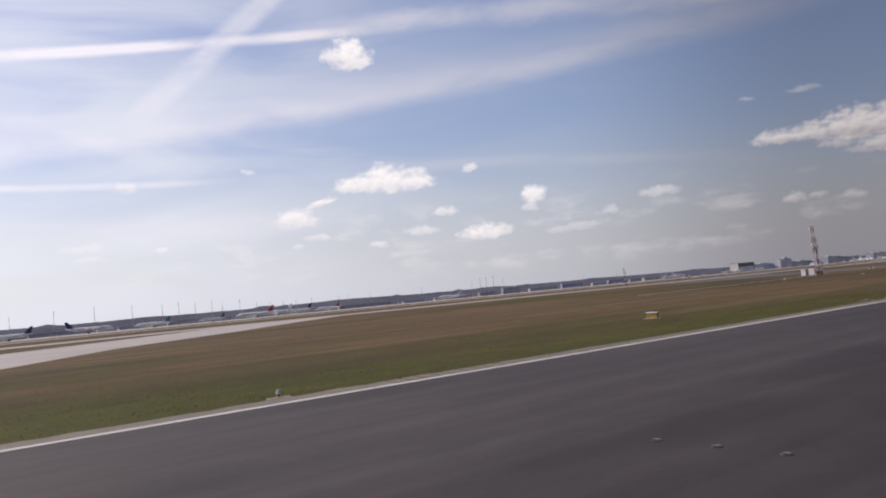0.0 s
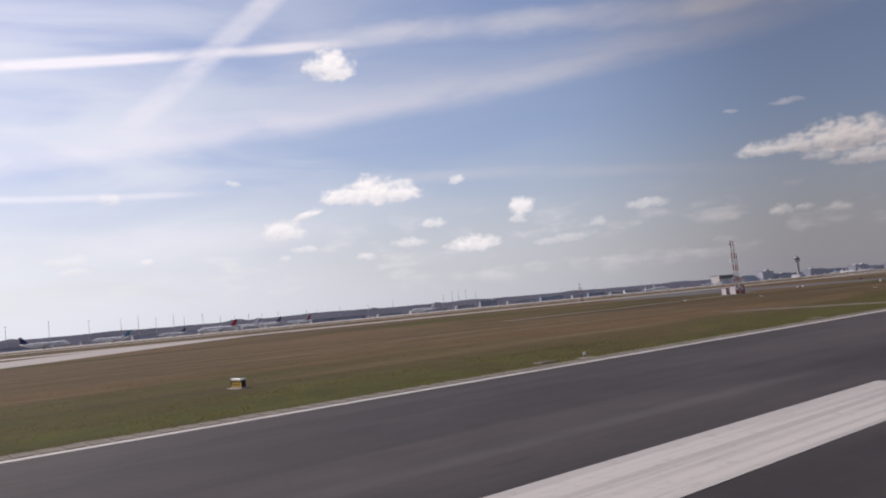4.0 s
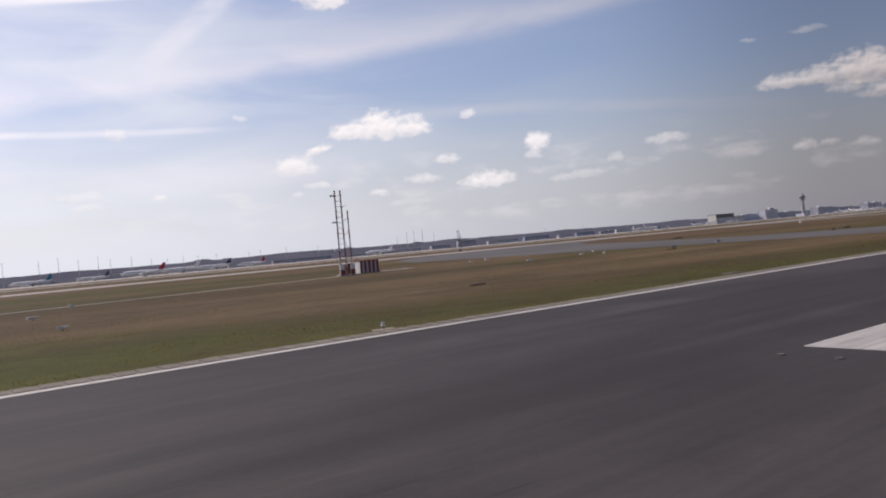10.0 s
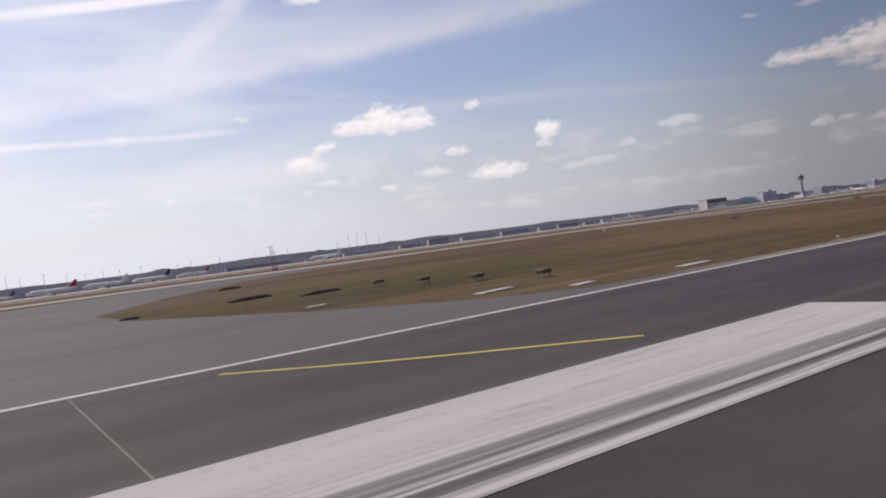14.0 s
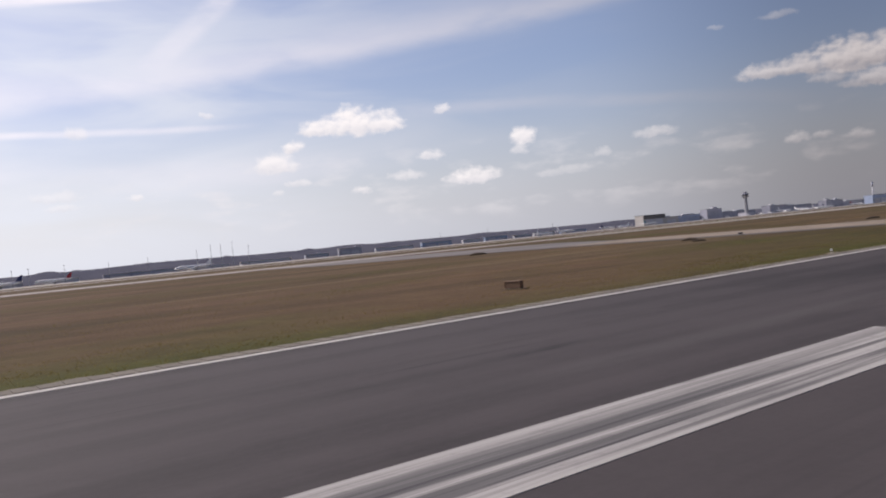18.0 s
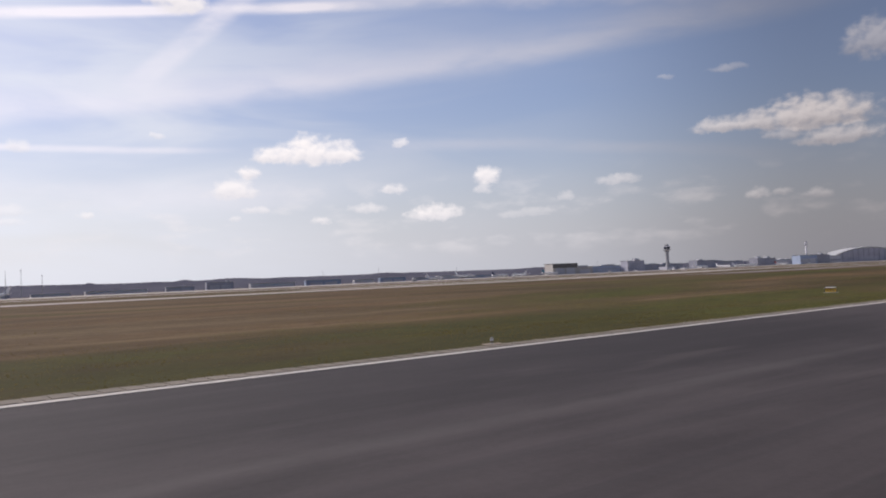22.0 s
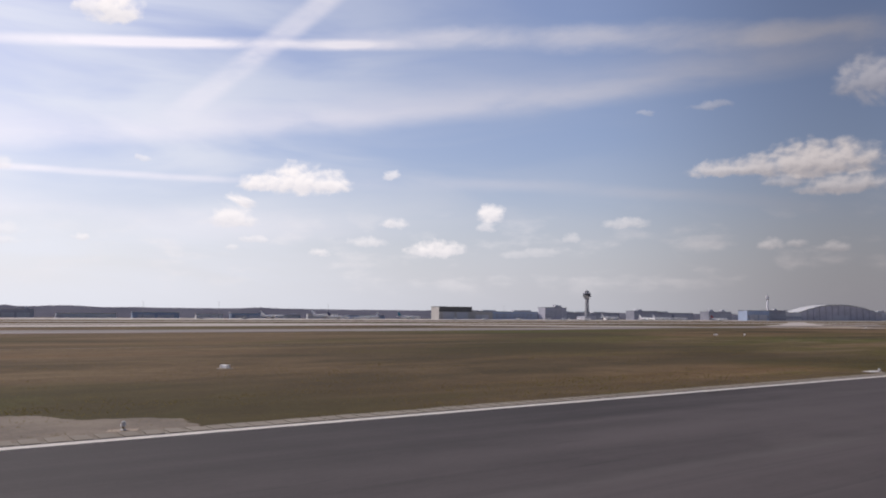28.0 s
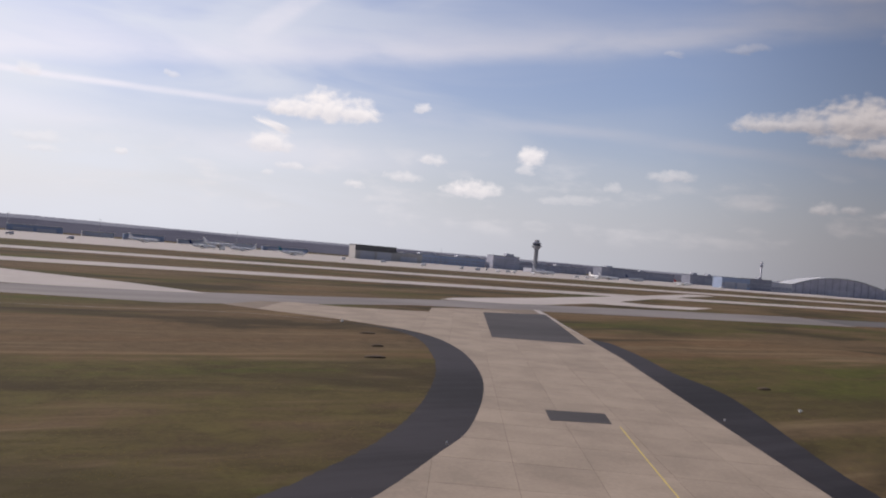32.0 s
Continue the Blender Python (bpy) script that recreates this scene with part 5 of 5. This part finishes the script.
white_truck = truck(2400, 1165, 10, WHITE, "white box truck standing on the apron")
for k, (x, y) in enumerate(((2425, 1150), (2452, 1160), (2470, 1148), (2500, 1158), (2524, 1170), (2560, 1160), (2660, 1150), (2700, 1165), (2720, 1158), (2330, 1180), (2260, 1200), (2180, 1190), (2950, 1150), (3090, 1150), (1990, 1240))):
    copy_thing(white_truck, pose(x * K, y * K, 0, 0, 0, 53 * k))
dark_van = truck(1690, 1190, 0, GREY_WALL, "grey box truck standing on the apron")
copy_thing(dark_van, pose(1765 * K, 1200 * K, 0, 0, 0, 8))


# ---- wooded skyline: a plain backdrop of distance ----
def skyline(name, line, height, bumps, material, label):
    """An upright band along a line, with an uneven wooded top."""
    bm = bmesh.new()
    low, high = [], []
    for i, (x, y) in enumerate(line):
        top = height + 1.6 * noise.noise((i * 0.013, 3, 0)) + 1.1 * noise.noise((i * 0.09, 7, 0)) + 0.6 * noise.noise((i * 0.6, 11, 0))
        for bx, wide, lift in bumps:
            top += lift * math.exp(-((x - bx) / wide) ** 2) * (1 + 0.5 * noise.noise((x * 0.1, 5, 0)))
        low.append(bm.verts.new((x, y, -1.0))), high.append(bm.verts.new((x, y, top)))
    for i in range(len(line) - 1):
        bm.faces.new((low[i], low[i + 1], high[i + 1], high[i]))
    return tagged(part(name, bm, material), label, "skyline", kind="structure")


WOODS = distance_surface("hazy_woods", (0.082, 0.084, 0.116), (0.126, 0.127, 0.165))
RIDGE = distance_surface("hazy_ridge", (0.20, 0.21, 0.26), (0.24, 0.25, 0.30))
line = [(-3600 + i * 5.0, 1900 + 70 * math.sin(-7.56 + i * 0.0105)) for i in range(1841)]
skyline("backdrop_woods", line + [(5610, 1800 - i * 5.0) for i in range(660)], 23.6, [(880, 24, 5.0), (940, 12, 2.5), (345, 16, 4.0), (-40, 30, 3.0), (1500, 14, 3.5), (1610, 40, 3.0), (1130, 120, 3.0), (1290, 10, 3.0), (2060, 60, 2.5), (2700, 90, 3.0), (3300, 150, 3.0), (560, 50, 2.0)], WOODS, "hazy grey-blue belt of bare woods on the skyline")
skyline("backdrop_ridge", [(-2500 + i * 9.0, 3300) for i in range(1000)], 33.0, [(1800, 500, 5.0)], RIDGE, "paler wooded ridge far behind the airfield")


# ---- scattered clouds: the far sky backdrop, farther out the lower it is seen ----
MAIN_HEAP = [(63.1, 9.0, 1.95, 0.85, 0.95), (60.9, 9.12, 2.6, 1.45, 1.0), (58.7, 9.05, 1.9, 1.1, 0.95), (61.2, 10.73, 0.57, 0.23, 0.35), (65.3, 7.84, 0.88, 0.61, 0.9), (66.5, 6.60, 1.8, 1.05, 0.8),
             (65.0, 5.23, 1.04, 0.34, 0.45), (54.1, 9.80, 0.71, 0.46, 0.6), (66.6, 4.68, 0.47, 0.31, 0.35)]
LOW_HEAPS = [(55.2, 6.49, 1.08, 0.50, 0.65), (57.0, 5.13, 1.50, 0.50, 0.5), (60.5, 4.36, 0.82, 0.42, 0.6), (52.0, 4.59, 2.17, 0.84, 0.85), (53.5, 4.52, 1.25, 0.38, 0.55), (48.2, 7.05, 1.15, 0.95, 0.85), (48.5, 6.2, 0.85, 0.6, 0.5),
             (45.7, 4.31, 2.26, 0.38, 0.25), (38.8, 6.33, 1.81, 0.50, 0.5), (42.5, 5.42, 0.64, 0.46, 0.35), (44.5, 4.49, 1.95, 0.33, 0.25)]
SUNWARD_HEAPS = [(68.0, 19.30, 1.93, 1.73, 1.0), (69.2, 19.36, 1.28, 0.99, 0.8), (76.3, 5.06, 0.57, 0.31, 0.5), (81.2, 5.32, 1.93, 0.53, 0.3), (79.8, 9.51, 0.80, 0.62, 0.45), (71.3, 10.46, 0.57, 0.32, 0.4), (80.9, 4.6, 1.23, 0.39, 0.3)]
FAR_HEAPS = [(29.6, 4.63, 0.88, 0.57, 0.5), (28.0, 4.69, 0.75, 0.38, 0.4), (25.9, 4.35, 1.19, 0.46, 0.4), (25.6, 9.25, 4.2, 1.6, 0.95), (29.1, 9.32, 2.31, 0.90, 0.85), (31.4, 9.32, 2.18, 0.68, 0.8), (24.2, 7.90, 2.9, 0.85, 0.75),
             (27.4, 8.35, 1.36, 0.53, 0.55), (30.4, 13.06, 1.42, 0.30, 0.3), (34.4, 12.98, 0.67, 0.23, 0.25), (21.6, 13.29, 2.1, 1.6, 0.5)]


def deck_radius(heading, height):
    """How far out the clouds of one level stand: their bases share one height."""
    f = min(1.0, max(0.0, (heading - 32) / 24))
    middle = 2741 + 446 * f * f * (3 - 2 * f)
    # the step up to the nearer level runs between the clouds
    foot = float(np.interp(heading, (34, 40, 54, 58), (6.6, 8.5, 8.5, 7.6)))
    return float(np.interp(height, (foot, foot + 0.8, 12.2, 13.0, 17.4, 18.2), (4500, middle, middle, 1950, 1950, 1490)))


bm = bmesh.new()
loops = []
for e in (-0.6, 3, 6, 6.6, 7, 7.4, 7.6, 8, 8.4, 8.5, 8.9, 9.3, 10, 12.2, 13, 15, 17.4, 18.2, 22, 27):
    loops.append([])
    for a in range(-2, 107, 2):
        far = deck_radius(a, e)
        loops[-1].append(bm.verts.new((far * math.cos(radians(a)), far * math.sin(radians(a)), far * math.tan(radians(e)))))
for low, high in zip(loops, loops[1:]):
    for i in range(len(low) - 1):
        bm.faces.new((low[i], high[i], high[i + 1], low[i + 1]))
me = bpy.data.meshes.new("backdrop")
bm.to_mesh(me)
bm.free()
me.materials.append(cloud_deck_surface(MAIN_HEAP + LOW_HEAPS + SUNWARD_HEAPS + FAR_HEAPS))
me.shade_smooth()
deck = new("backdrop", me)
deck.location = (300, 0, 0)
tagged(deck, "far sky with scattered white fair-weather clouds", "sky", kind="structure")


# ---- concrete pavers of the runway shoulder, where the camera passes them slowest ----
strip = bpy.data.objects["shoulder"]
paver = finish("paver", box(bmesh.new(), 0, 0, -0.05, 0.74, 1.4, 0.085), SHOULDER)
for start, count in ((24.0, 130), (1520.0, 110)):
    for k in range(count):
        share("paver", paver, strip, start + k * 1.0, EDGE + 1.45)
bm = bmesh.new()
for k in range(1362):
    x, y = 156.0 + k, EDGE + 1.45 + random.uniform(-0.03, 0.03)
    if 346 < x < 436 or 700 < x < 836:
        continue
    corners = [(x - 0.37, y - 0.7), (x + 0.37, y - 0.7), (x + 0.37, y + 0.7), (x - 0.37, y + 0.7)]
    low, high = ([bm.verts.new((a, b, z)) for a, b in corners] for z in (0.0, 0.035))
    bm.faces.new(high)
    for i in range(4):
        bm.faces.new((low[i], low[(i + 1) % 4], high[(i + 1) % 4], high[i]))
tagged(part("pavers", bm, SHOULDER, strip), "row of grey concrete pavers along the shoulder", kind="stuff")


# ---- grass tufts standing in the turf beside the pavements ----
def covered(x, y, outline):
    """Which of many places lie inside an outline."""
    hit = np.zeros(len(x), bool)
    for (x0, y0), (x1, y1) in zip(outline, outline[1:] + outline[:1]):
        if y0 != y1:
            hit ^= ((y0 > y) != (y1 > y)) & (x < (x1 - x0) * (y - y0) / (y1 - y0) + x0)
    return hit


def patches(x, y, sx, sy, seed):
    return np.array([noise.noise((a * sx, b * sy, seed)) for a, b in zip(x, y)])


def grass_tufts(belts):
    """Clumps of three leaning blades, thicker and taller in patches; belts are (near y, far y, clumps, height)."""
    rng = np.random.default_rng(7)
    xs, ys, hs = [], [], []
    wings = smooth_line(GRASS_EDGE, 4)[::-1] + smooth_line(OBLIQUE_L[:-1], 4)
    for near, far, count, tall in belts:
        x, y = rng.uniform(-70, 1840, count), near + (far - near) * rng.random(count) ** 1.3
        thick = 0.6 * patches(x, y, 0.045, 0.11, 2.5) + 0.5 * patches(x, y, 0.3, 0.4, 8.5)
        keep = rng.random(count) < np.clip(0.62 + 1.2 * thick, 0.05, 1.0)
        for outline in (FLARE, NECK, EXIT, wings, smooth_line(SHOULDER_R, 4)[::-1] + OBLIQUE_R[2:], ACCESS, NECK_SHOULDER):
            keep &= ~covered(x, y, outline)
        xs.append(x[keep]), ys.append(y[keep])
        hs.append((tall * (0.6 + 0.5 * rng.random(count)) * (1.0 + 0.6 * thick))[keep])
    x, y, h = np.concatenate(xs), np.concatenate(ys), np.clip(np.concatenate(hs), 0.03, 0.17)
    n, blades = len(x), 3
    x, y, h = (np.repeat(v, blades) for v in (x, y, h))
    turn, lean = rng.uniform(0, 2 * math.pi, n * blades), rng.uniform(0.15, 0.8, n * blades) * h
    away = rng.uniform(0, 0.45, n * blades) * h
    spin = rng.uniform(0, 2 * math.pi, n * blades)
    wide = h * rng.uniform(0.22, 0.5, n * blades)
    fx, fy = x + away * np.cos(spin), y + away * np.sin(spin)
    co = np.empty((n * blades, 3, 3), np.float32)
    co[:, 0] = np.stack([fx - wide * np.sin(turn), fy + wide * np.cos(turn), np.full_like(h, -0.01)], 1)
    co[:, 1] = np.stack([fx + wide * np.sin(turn), fy - wide * np.cos(turn), np.full_like(h, -0.01)], 1)
    co[:, 2] = np.stack([fx + lean * np.cos(spin), fy + lean * np.sin(spin), h * rng.uniform(0.6, 1.0, n * blades)], 1)
    count = n * blades
    me = bpy.data.meshes.new("grass_tufts")
    me.vertices.add(count * 3), me.loops.add(count * 3), me.polygons.add(count)
    me.vertices.foreach_set("co", (co * K).ravel())
    me.loops.foreach_set("vertex_index", np.arange(count * 3, dtype=np.int32))
    me.polygons.foreach_set("loop_start", np.arange(0, count * 3, 3, dtype=np.int32))
    me.update(calc_edges=True)
    me.materials.append(BLADES)
    return tagged(new("grass_tufts", me), "uneven tufts of dry and green airfield grass", "grass", kind="stuff")


grass_tufts(((37.75, 50, 172000, 0.075), (47, 80, 190000, 0.07), (75, 140, 110000, 0.08)))
